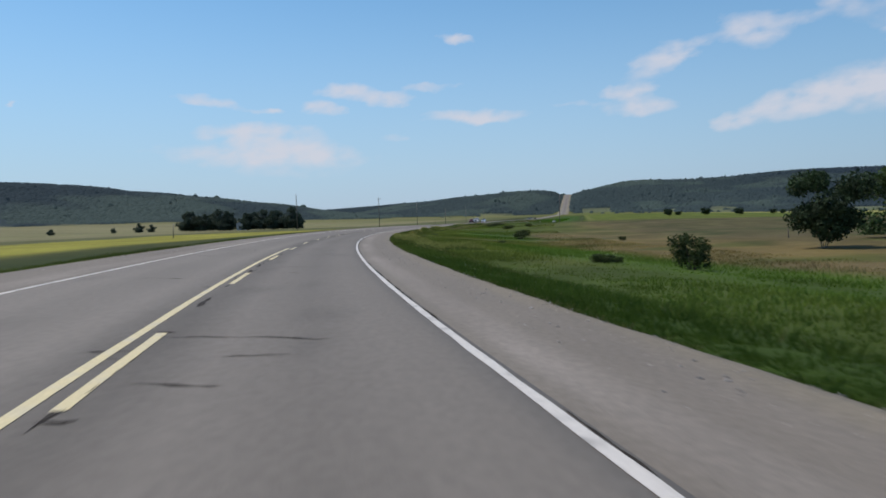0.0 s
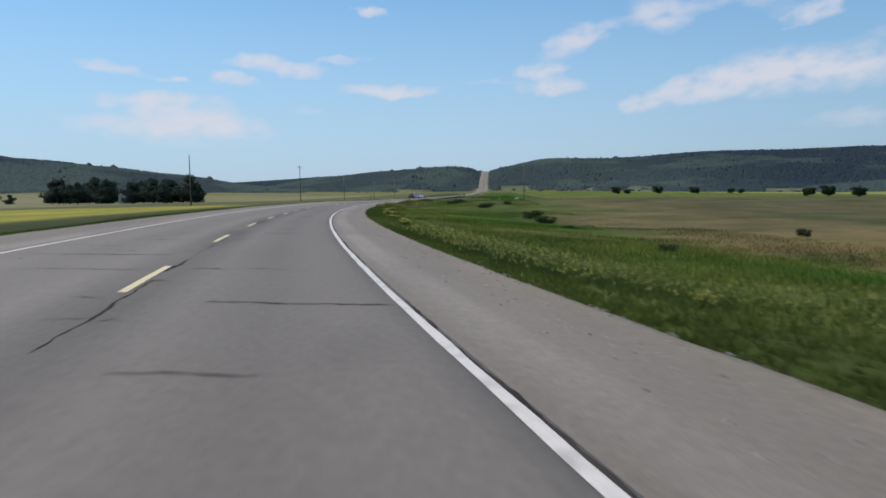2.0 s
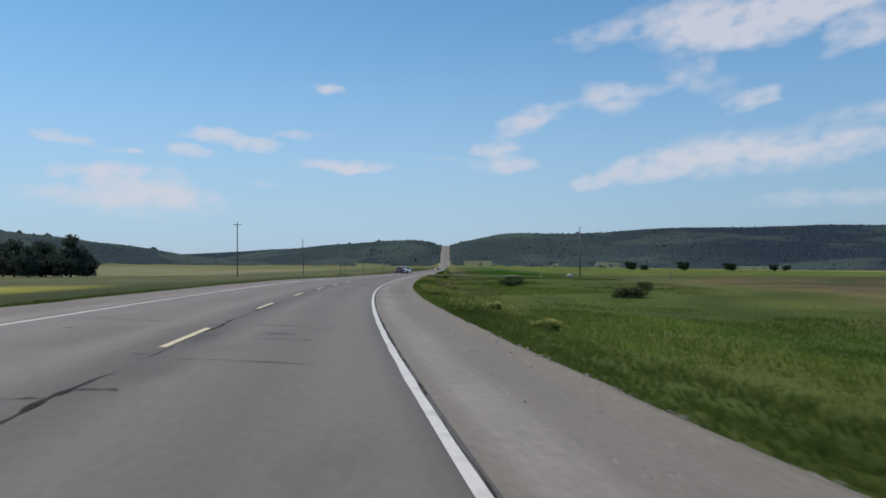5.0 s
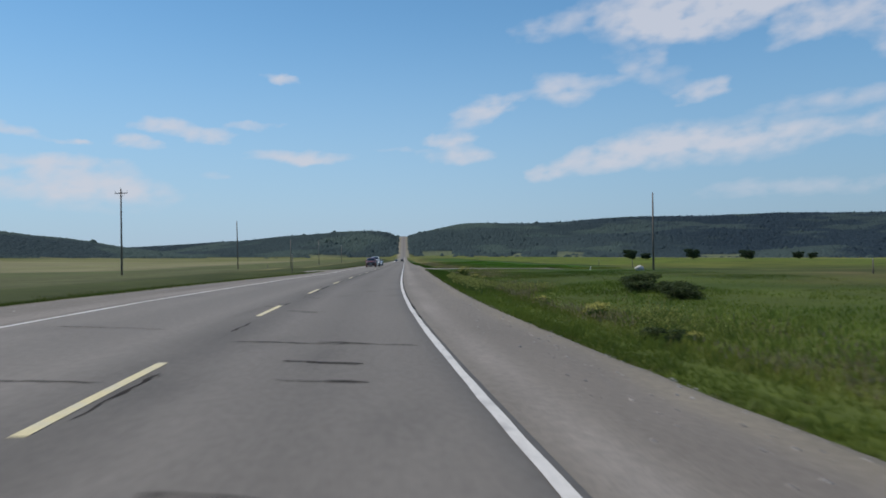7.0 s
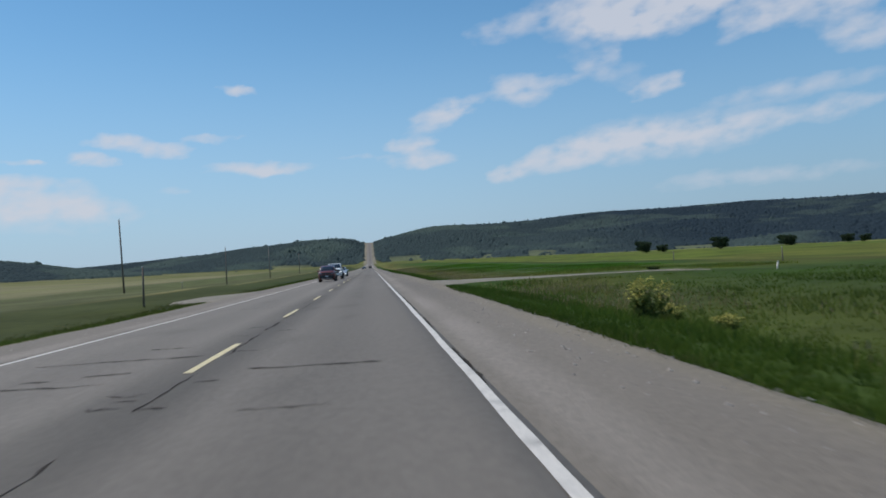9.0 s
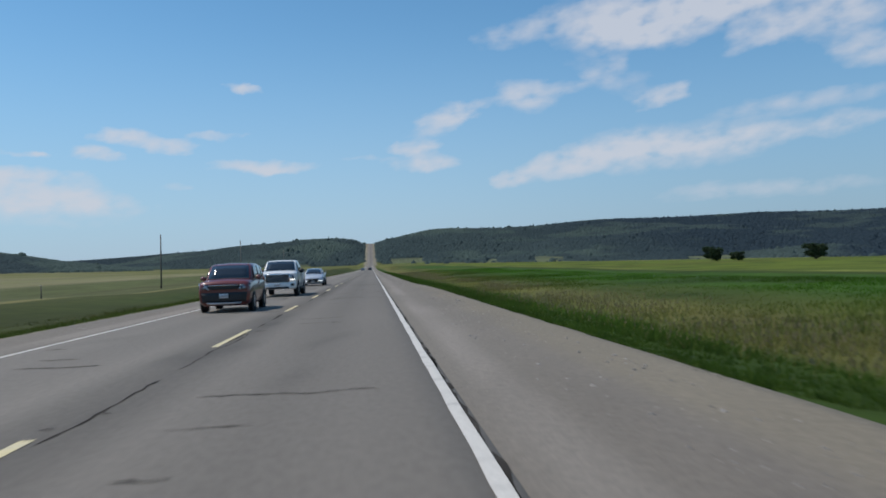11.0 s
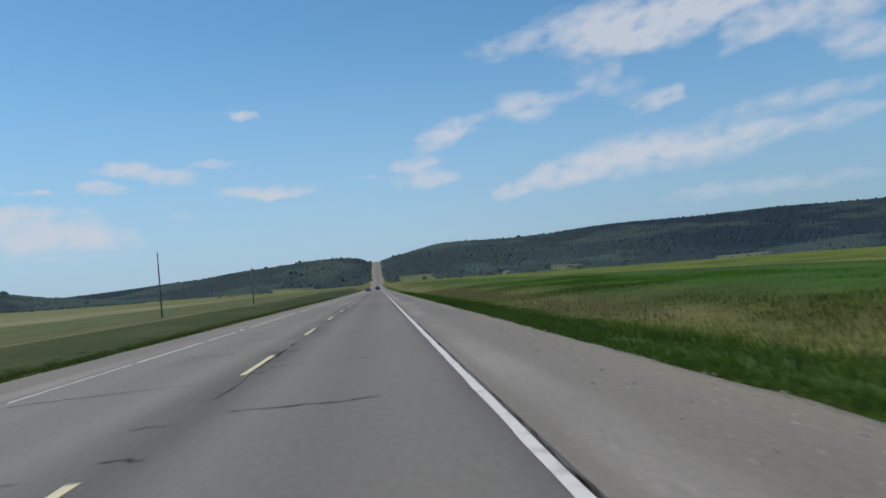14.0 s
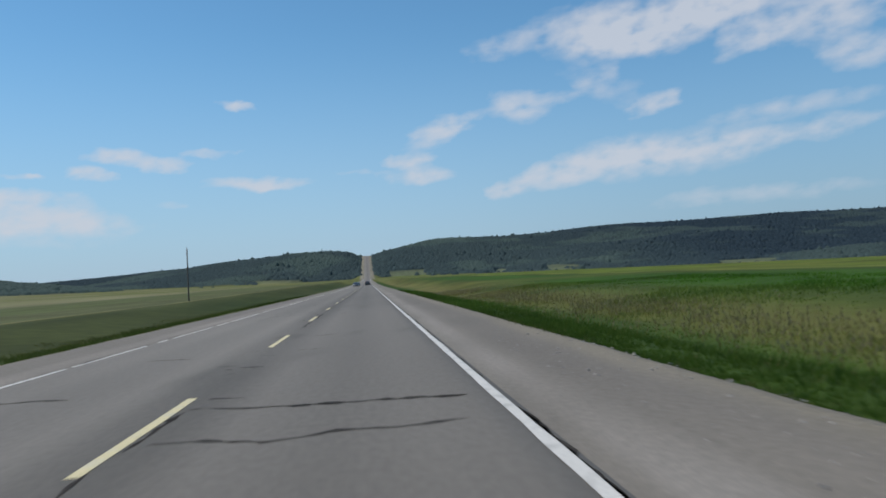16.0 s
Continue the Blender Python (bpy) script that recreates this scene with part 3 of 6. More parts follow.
def build_shoulder(side):
    """Thinly sealed gravel: a pale dusty strip beside the edge line, looser and more tan towards the grass."""
    along = np.concatenate([np.arange(ROAD_FROM, 420, 1.1), np.arange(420, ROAD_TO, 8.0)])
    inner, outer = 3.79, (6.3 if side > 0 else 6.0)
    k = np.array((0.0, 0.06, 0.14, 0.22, 0.31, 0.42, 0.55, 0.70, 0.84, 0.94, 1.0))
    rng = np.random.default_rng(31 + side)
    edge = outer + 0.07 * (rng.random(len(along)) - 0.5) + (0.55 * smooth(25, 45, along) * smooth(118, 96, along) if side > 0 else 0.0)
    O = side * np.concatenate([inner + (edge - inner)[:, None] * k, (edge + 0.18)[:, None]], 1)
    S = np.repeat(along[:, None], O.shape[1], 1)
    P = np.array([[station(a, b)[:2] for b in row] for a, row in zip(along, O)])
    n1, n2, n3 = hash_noise(O * 4, S, 4, 81), hash_noise(O * 2, S, 17, 82), hash_noise(O * 6, S * 1.3, 1.4, 83)
    Z = surf(S, O) - 0.008 - 0.012 * n3 * (np.abs(O) > 4.6)
    Z[:, -1] -= 0.20
    d = np.abs(O)
    col = np.zeros((*O.shape, 3)) + np.array((0.160, 0.139, 0.113))
    col = blend(col, (0.215, 0.190, 0.162), smooth(3.9, 4.1, d + 0.2 * (n2 - 0.5)) * smooth(4.75, 4.45, d + 0.5 * (n2 - 0.5)) * (0.35 + 0.65 * n1))
    col = blend(col, (0.128, 0.110, 0.090), smooth(4.5, 4.9, d) * smooth(5.9, 5.5, d) * smooth(0.45, 0.8, n2) * 0.7)
    col = blend(col, (0.178, 0.152, 0.108), smooth(5.6, 6.1, d + 0.3 * (n1 - 0.5)) * 0.8)
    col *= (0.90 + 0.12 * n1 + 0.10 * n3)[..., None]
    nx, ny = O.shape[1], len(along)
    i = np.arange(ny - 1)[:, None] * nx + np.arange(nx - 1)[None, :]
    quads = np.stack([i, i + 1, i + 1 + nx, i + nx], -1).reshape(-1, 4)
    me = fast_mesh("road_shoulder", np.concatenate([P, Z[..., None]], 2).reshape(-1, 3), quads if side > 0 else quads[:, ::-1], M["gravel"], col.reshape(-1, 3))
    return tagged(new("road_shoulder", me), "dusty gravel shoulder beside the highway", "shoulder", kind="structure")


build_shoulder(1)
build_shoulder(-1)

def stones(seed=44):
    """Loose stones along the outer half of the gravel shoulders."""
    rng = np.random.default_rng(seed)
    n = 14000
    s = rng.uniform(-262, 205, n)
    o = np.where(rng.random(n) < 0.8, 6.35 - 1.6 * rng.random(n) ** 1.6, -6.05 + 1.4 * rng.random(n) ** 1.6)
    P = np.array([station(a, b)[:2] for a, b in zip(s, o)])
    z = surf(s, o) - 0.015
    base = np.array([(1, 0, 0), (-1, 0, 0), (0, 1, 0), (0, -1, 0), (0, 0, 0.7), (0, 0, -0.7)], float)
    faces = np.array([(0, 2, 4), (2, 1, 4), (1, 3, 4), (3, 0, 4), (2, 0, 5), (1, 2, 5), (3, 1, 5), (0, 3, 5)])
    size = 0.008 + 0.032 * rng.random(n) ** 3
    v = base[None] * size[:, None, None] * rng.uniform(0.6, 1.3, (n, 6, 1)) + np.concatenate([P, z[:, None]], 1)[:, None]
    f = faces[None] + 6 * np.arange(n)[:, None, None]
    return fast_mesh("shoulder_stones", v.reshape(-1, 3), f.reshape(-1, 3), M["stone"])


M["stone"] = material("stone", (0.30, 0.275, 0.25), 0.9, second=(0.20, 0.185, 0.17), scale=2.0, island=0.3)
tagged(new("shoulder_stones", stones()), "loose grey and tan stones scattered on the gravel shoulder", "stones", kind="stuff")

# ---- painted lines and cracks ----
def part(name, mesh, parent, label=""):
    """One mesh object under a thing or a part."""
    ob = new(name, mesh)
    ob.parent = parent
    return tagged(ob, label)


def edge_line(off, wide, s1, s2):
    ob = ribbon("edge_line", off - wide / 2, off + wide / 2, s1, s2, 0.005, M["white_paint"], 0.9, road, 0.018)
    tagged(ob, "worn white edge line")


edge_line(LANE - 0.025, 0.12, ROAD_FROM, 1500)
edge_line(-LANE, 0.11, ROAD_FROM, 96)
# the left-hand line is broken where the paint has flaked off
worn, q = random.Random(12), 96.5
while q < 330:
    run = worn.uniform(0.8, 9)
    edge_line(-LANE, worn.uniform(0.07, 0.11), q, q + run)
    q += run + worn.uniform(0.25, 1.5)
edge_line(-LANE, 0.11, q, 1500)


def dash_starts():
    return [2.9 + 11.95 * k for k in range(52)] + [-9.2 - 12.25 * k for k in range(25)]


def strip_mesh(name, o1, o2, s1, s2, mat, lift=0.005, pieces=4):
    verts, faces = [], []
    for k in range(pieces + 1):
        s = s1 + (s2 - s1) * k / pieces
        for o in (o1, o2):
            x, y, _ = station(s, o + 0.012 * (random.random() - 0.5))
            verts.append((x, y, float(surf(s, o)) + lift))
        if k:
            faces.append((2 * k - 2, 2 * k - 1, 2 * k + 1, 2 * k))
    return mesh_from(name, verts, faces, mat)


for s in dash_starts():
    side = 0.12 if s < -212 else 0.0
    part("lane_dash", strip_mesh("lane_dash", side - 0.06, side + 0.06, s, s + 4.1, M["yellow_paint"]), road)
part("centre_line", strip_mesh("centre_line", -0.20, -0.08, -318, -215, M["yellow_paint"], pieces=70), road, "solid yellow no-passing line")


LONG_CRACKS = (
    (-53.7, 1.4, 2.4), (-51.2, 1.7, 2.4), (-55.3, 1.5, 2.5), (-44.2, 0.8, 1.2), (2.9, -2.2, -1.8), (3.2, -1.5, -0.9), (3.0, 0.8, 2.6), (6.9, -1.6, -0.9), (84.6, 1.0, 3.5), (86.0, -1.6, -1.0),
    (87.8, -1.7, -1.2), (113.1, 0.6, 3.3), (115.1, 2.1, 2.7), (110.4, 1.4, 2.8), (98.6, 1.5, 3.2), (102.6, 2.0, 2.7), (106.4, -1.7, -1.2), (174.7, -3.5, -2.5), (174.8, -1.5, -0.3), (169.2, -0.8, 0.0),
    (197.2, 0.4, 3.3), (-131.4, -1.6, -0.6), (-131.3, 1.3, 3.2), (-157.3, -1.0, -0.3))


def cracks():
    """Tar-filled cracks: across the lanes, and the wandering joint along the centre line and the edge lines."""
    verts, faces = [], []
    rnd = random.Random(4)

    def vein(points, width):
        for i, (s, o) in enumerate(points):
            s2, o2 = points[min(i + 1, len(points) - 1)]
            s1, o1 = points[max(i - 1, 0)]
            n = math.hypot(s2 - s1, o2 - o1) or 1
            ps, po = -(o2 - o1) / n, (s2 - s1) / n
            w = width * (0.2 + 1.3 * rnd.random() ** 1.5) * (0.2 if i in (0, len(points) - 1) else 1)
            for sg in (-1, 1):
                x, y, _ = station(s + sg * ps * w / 2, o + sg * po * w / 2)
                verts.append((x, y, float(surf(s, o)) + 0.0035))
            if i:
                b = len(verts) - 4
                faces.append((b, b + 1, b + 3, b + 2))

    s = -300.0
    while s < 420:
        s += rnd.uniform(0.7, 4.6)
        for lane in (-1, 1):
            if rnd.random() < 0.45:
                o = lane * rnd.uniform(0.2, 1.2) if lane > 0 else -3.6 + rnd.uniform(0, 1.5)
                end = o + rnd.choice((0.5, 0.8, 1.0, 1.3, 2.0, 3.0))
                pts, q = [], s + rnd.uniform(-0.4, 0.4)
                while o < min(end, 3.6 if lane > 0 else -0.1):
                    pts.append((q, o))
                    o += rnd.uniform(0.06, 0.2)
                    q += rnd.uniform(-0.075, 0.075)
                if len(pts) > 2:
                    vein(pts, rnd.uniform(0.04, 0.11))
    # the longest cracks across the lanes: metres along the road, from and to
    for s, o, end in LONG_CRACKS:
        pts, q = [], s
        while o < end + 0.08:
            pts.append((q, o))
            o += rnd.uniform(0.07, 0.15)
            q += rnd.uniform(-0.05, 0.05) - 0.012
        vein(pts, 0.14)
    # stubs that run off the centre seam
    for k in range(260):
        s, o = rnd.uniform(-260, 330), rnd.uniform(-0.1, 0.15)
        way = rnd.choice((-1, 1))
        vein([(s + 0.03 * i * rnd.uniform(-1, 1), o + way * 0.09 * i) for i in range(rnd.randint(3, 6))], rnd.uniform(0.04, 0.09))
    for off, thick, sway in ((0.10, 0.075, 0.03), (0.14, 0.04, 0.03), (3.756, 0.05, 0.012), (3.748, 0.09, 0.016), (-3.80, 0.05, 0.03)):
        s = -300.0
        while s < 420:
            run = rnd.uniform(0.6, 5)
            if rnd.random() < 0.55:
                pts, q, o = [], s, off
                while q < s + run:
                    pts.append((q, o))
                    q += rnd.uniform(0.12, 0.4)
                    o = off + 0.8 * (o - off) + rnd.uniform(-sway, sway)
                vein(pts, thick * rnd.uniform(0.5, 1.3))
            s += run + rnd.uniform(0, 3)
    return mesh_from("tar_seam", verts, faces, M["tar"])


tagged(part("tar_seam", cracks(), road, "dark tar-filled cracks"), kind="stuff")


def approach(sign):
    """A gravel field approach, flared where it meets the shoulder."""
    verts, faces = [], []
    n, reach = (40, 26.0) if sign > 0 else (26, 9.5)
    for k in range(n + 1):
        d = 5.6 + (reach - 5.6) * k / n
        half = 0.95 + 2.6 * max(0.0, 1 - (d - 5.6) / 14) + (7.5 if sign > 0 else 10.0) * math.exp(-(d - 5.6) / 3.2)
        for j in range(9):
            y = JUNCTION + half * (j / 4 - 1) * (1 + 0.05 * (random.random() - 0.5))
            x = sign * d
            z = max(ground_point(x, y) + 0.03, -0.05 - 0.012 * max(0, d - 6)) if abs(j - 4) < 4 else ground_point(x, y) - 0.05
            verts.append((x, y, min(z, -0.03 - 0.01 * (d - 5.6)) if d < 24 else ground_point(x, y) + (0.06 if abs(j - 4) < 4 else -0.03)))
        if k:
            b = (k - 1) * 9
            for j in range(8):
                f = (b + j, b + j + 9, b + j + 10, b + j + 1)
                faces.append(f if sign < 0 else f[::-1])
    return tagged(new("field_approach", mesh_from("field_approach", verts, faces, M["track"], True)), "pale gravel field approach off the highway", "side road", kind="structure")


approach(1)
approach(-1)

# ---- poles and posts ----
def tube(bm, p1, p2, r1, r2, sides=8):
    """A tapered round bar with closed ends, added to a bmesh."""
    p1, p2 = Vector(p1), Vector(p2)
    q = (p2 - p1).to_track_quat("Z", "Y")
    rings = []
    for p, r in ((p1, r1), (p2, r2)):
        rings.append([bm.verts.new(p + q @ Vector((r * math.cos(2 * math.pi * i / sides), r * math.sin(2 * math.pi * i / sides), 0))) for i in range(sides)])
    for i in range(sides):
        bm.faces.new((rings[0][i], rings[0][(i + 1) % sides], rings[1][(i + 1) % sides], rings[1][i]))
    bm.faces.new(rings[0][::-1])
    bm.faces.new(rings[1])


def box(bm, lo, hi):
    v = [bm.verts.new((x, y, z)) for z in (lo[2], hi[2]) for y in (lo[1], hi[1]) for x in (lo[0], hi[0])]
    for f in ((0, 2, 3, 1), (4, 5, 7, 6), (0, 1, 5, 4), (1, 3, 7, 5), (3, 2, 6, 7), (2, 0, 4, 6)):
        bm.faces.new([v[i] for i in f])


def from_bm(name, bm, mat, shade=False):
    me = bpy.data.meshes.new(name)
    bm.to_mesh(me)
    bm.free()
    for mt in (mat if isinstance(mat, list) else [mat]):
        me.materials.append(mt)
    if shade:
        me.polygons.foreach_set("use_smooth", [True] * len(me.polygons))
    return me


def utility_pole(height=10.0, arm_half=0.0):
    root = new("utility_pole")
    bm = bmesh.new()
    tube(bm, (0, 0, -0.6), (0.03, 0.02, height), 0.135, 0.09, 12)
    shaft = part("pole", from_bm("pole", bm, M["pole_wood"], True), root)
    if arm_half:
        bm = bmesh.new()
        box(bm, (-arm_half, 0.10, height - 0.52), (arm_half, 0.20, height - 0.42))
        arm = part("crossarm", from_bm("crossarm", bm, M["pole_wood"]), root)
        for sx in (-1, 1):
            bm = bmesh.new()
            tube(bm, (sx * arm_half * 0.7, 0.15, height - 0.47), (0.05 * sx, 0.13, height - 0.95), 0.02, 0.02, 6)
            part("brace", from_bm("brace", bm, M["steel"]), root)
    for x, y, z in ([(-arm_half * 0.92, 0.15, height - 0.42), (arm_half * 0.92, 0.15, height - 0.42)] if arm_half else []) + [(0.03, 0.02, height)]:
        bm = bmesh.new()
        tube(bm, (x, y, z - 0.01), (x, y, z + 0.09), 0.02, 0.02, 6)
        tube(bm, (x, y, z + 0.09), (x, y, z + 0.16), 0.06, 0.055, 8)
        tube(bm, (x, y, z + 0.16), (x, y, z + 0.23), 0.04, 0.045, 8)
        part("insulator", from_bm("insulator", bm, M["porcelain"], True), shaft)
    return tagged(root, "weathered wooden utility pole in the meadow" + (" with a short crossarm" if arm_half else ""), "utility pole", "utility poles")


def pole_pose(x, y):
    return Matrix.LocRotScale((x, y, ground_point(x, y)), Euler((radians(random.uniform(-0.8, 0.8)), radians(random.uniform(-0.8, 0.8)), radians(random.uniform(-8, 8)))), (1, 1, 1))


armed, plain, short = utility_pole(11.2, 0.85), utility_pole(10.0), utility_pole(8.6)
armed.matrix_basis = pole_pose(-33.0, 40.0)
plain.matrix_basis = pole_pose(-31.1, 102.0)
short.matrix_basis = pole_pose(-31.3, 178.9)
for x, y in ((-33.3, -48.0), (36.3, 36.6), (-31.0, 255.7)):
    copy_thing(plain, pole_pose(x, y))
for x, y in ((-26.9, 318.4),):
    copy_thing(short, pole_pose(x, y))


def fence_post(height=1.3, name="fence_post", label="grey wooden fence post standing in the grass"):
    root = new(name)
    bm = bmesh.new()
    tube(bm, (0, 0, -0.4), (0.02, 0.01, height), 0.065, 0.055, 8)
    part("post", from_bm("post", bm, M["pole_wood"], True), root)
    bm = bmesh.new()
    tube(bm, (0, 0, height - 0.02), (0, 0, height + 0.03), 0.06, 0.045, 8)
    part("post_cap", from_bm("post_cap", bm, M["steel"]), root)
    return tagged(root, label, "post", name + "s")


sign_post = fence_post(2.3, "marker_post", "tall grey wooden marker post beside the field approach")
sign_post.matrix_basis = pose(-10.9, 39.5, ground_point(-10.9, 39.5), 0, 1, 0)
field_post = fence_post(2.4, "field_post", "tall grey wooden post at the edge of the rape field")
field_post.matrix_basis = pose(-22.9, -133.5, ground_point(-22.9, -133.5), 1, 2, 0)
fp = None
for x, y in ((41.0, 62.0), (44.5, 2.0), (44.0, 96.0), (70.0, -150.0), (74.0, -182.0), (-29.5, 128.0)):
    if fp is None:
        fp = fence_post()
        fp.matrix_basis = pose(x, y, ground_point(x, y), 1, -1, 0)
    else:
        copy_thing(fp, pose(x, y, ground_point(x, y), random.uniform(-3, 3), random.uniform(-3, 3), random.uniform(0, 90)))


white_post = fence_post(0.5, "white_post", "short white-painted marker post in the meadow grass")
for ob in white_post.children:
    ob.data = ob.data.copy()
    ob.data.materials[0] = M["white_paint"]
white_post.matrix_basis = pose(28.9, 40.7, ground_point(28.9, 40.7), 4, 8, 0)


def boulder():
    bm = bmesh.new()
    bmesh.ops.create_icosphere(bm, subdivisions=3, radius=1)
    for v in bm.verts:
        k = 1 + 0.28 * noise.noise(v.co * 1.3) + 0.1 * noise.noise(v.co * 4)
        v.co = Vector((v.co.x * 0.9 * k, v.co.y * 0.65 * k, v.co.z * 0.6 * k))
    return new("boulder", from_bm("boulder", bm, M["rock"], True))


rock = boulder()
rock.matrix_basis = pose(34.2, 35.6, ground_point(34.2, 35.6) + 0.2, 0, 0, 20) @ Matrix.Diagonal((0.72, 0.72, 0.72, 1.0))
tagged(rock, "pale rounded boulder in the tall meadow grass", "boulder")

# ---- trees and bushes ----
def leaf_cloud(rng, blobs, count, size, squash=1.0):
    """Small leaf quads gathered in clumps; arrays of vertices and faces."""
    vs, fs = [], []
    weights = np.array([b[3] ** 2 for b in blobs])
    pick = rng.choice(len(blobs), count, p=weights / weights.sum())
    centres = np.array([b[:3] for b in blobs])[pick]
    radii = np.array([b[3] for b in blobs])[pick]
    d = rng.normal(size=(count, 3))
    d /= np.linalg.norm(d, axis=1)[:, None]
    p = centres + d * (radii * rng.uniform(0.55, 1.08, count))[:, None] * np.array([1, 1, squash])
    u = rng.normal(size=(count, 3))
    u /= np.linalg.norm(u, axis=1)[:, None]
    w = np.cross(u, d + 0.6 * rng.normal(size=(count, 3)))
    w /= np.linalg.norm(w, axis=1)[:, None] + 1e-6
    sz = size * rng.uniform(0.6, 1.4, count)[:, None]
    quad = np.stack([p - u * sz, p - w * sz * 0.55, p + u * sz, p + w * sz * 0.55], 1)
    idx = np.arange(count * 4).reshape(-1, 4)
    return quad.reshape(-1, 3), idx


def tree(name, height, spread, seed, leaves=2500, leaf=0.22, mat="leaf", low=0.25, label="", category="tree", group=""):
    """Tapered trunk, forked limbs, and a crown of leaf clumps with gaps."""
    rng = np.random.default_rng(seed)
    root = new(name)
    bm = bmesh.new()
    top = height * 0.72
    lean = rng.uniform(-0.06, 0.06, 2) * height
    tube(bm, (0, 0, -0.3), (lean[0] * 0.5, lean[1] * 0.5, top * 0.55), height * 0.026, height * 0.018, 8)
    tube(bm, (lean[0] * 0.5, lean[1] * 0.5, top * 0.55), (lean[0], lean[1], top), height * 0.018, height * 0.006, 7)
    blobs = []
    limbs = 9
    for k in range(limbs):
        a = 2.4 * k + rng.uniform(-0.4, 0.4)
        z0 = height * rng.uniform(low * 0.7, 0.55)
        reach = spread * rng.uniform(0.45, 0.95)
        z1 = z0 + height * rng.uniform(0.12, 0.38)
        end = (math.cos(a) * reach, math.sin(a) * reach, min(z1, height * 0.93))
        tube(bm, (lean[0] * 0.4, lean[1] * 0.4, z0), end, height * 0.011, height * 0.004, 6)
        blobs.append((*end, spread * rng.uniform(0.26, 0.42)))
        mid = [0.6 * end[i] for i in range(2)] + [z0 + 0.7 * (end[2] - z0)]
        blobs.append((*mid, spread * rng.uniform(0.25, 0.38)))
    for k in range(6):
        r = rng.uniform(0, 0.4) * spread
        a = rng.uniform(0, 6.28)
        blobs.append((r * math.cos(a), r * math.sin(a), height * rng.uniform(0.62, 0.92), spread * rng.uniform(0.22, 0.4)))
    if low < 0.2:
        # suckers and low boughs close the crown down to the grass
        blobs += [(spread * 0.5 * math.cos(a), spread * 0.5 * math.sin(a), height * rng.uniform(0.08, 0.24), spread * rng.uniform(0.28, 0.42)) for a in rng.uniform(0, 6.28, 7)]
    part("trunk", from_bm("trunk", bm, M["bark"], True), root)
    v, f = leaf_cloud(rng, blobs, leaves, leaf, 0.85)
    v[:, 2] = np.maximum(v[:, 2], height * 0.05)
    part("crown", fast_mesh("crown", v, f, M[mat]), root)
    return tagged(root, label, category, group)


def bush(name, height, spread, seed, leaves=900, leaf=0.13, mat="dark_leaf", label="", group=""):
    rng = np.random.default_rng(seed)
    root = new(name)
    bm = bmesh.new()
    blobs = []
    for k in range(8):
        a = 0.8 * k + rng.uniform(-0.3, 0.3)
        end = (math.cos(a) * spread * rng.uniform(0.3, 0.75), math.sin(a) * spread * rng.uniform(0.3, 0.75), height * rng.uniform(0.45, 0.85))
        tube(bm, (0.1 * math.cos(a), 0.1 * math.sin(a), -0.1), end, 0.03, 0.012, 5)
        blobs.append((*end, spread * rng.uniform(0.25, 0.42)))
        blobs.append((end[0] * 0.8, end[1] * 0.8, end[2] * 0.5, spread * rng.uniform(0.28, 0.42)))
    part("stem", from_bm("stem", bm, M["bark"]), root)
    v, f = leaf_cloud(rng, blobs, leaves, leaf, 0.8)
    v[:, 2] = np.maximum(v[:, 2], 0.02)
    part("crown", fast_mesh("crown", v, f, M[mat]), root)
    return tagged(root, label, "bush", group)


def set_down(ob, x, y, turn=0.0, size=1.0, sink=0.05):
    ob.matrix_basis = Matrix.LocRotScale((x, y, ground_point(x, y) - sink), Euler((0, 0, radians(turn))), (size, size, size))
    return ob


def at(s, o):
    x, y, _ = station(s, o)
    return x, y


willow = bush("willow_tree", 7.2, 4.2, 3, 9000, 0.17, "dark_leaf", "bushy dark green willow tree at the meadow's edge")
set_down(tagged(willow, category="tree"), *at(-193, 45))
set_down(tree("willow_tree", 8.6, 4.4, 5, 5200, 0.2, "leaf", 0.1, "tall leafy green tree at the meadow's edge"), *at(-176, 62))
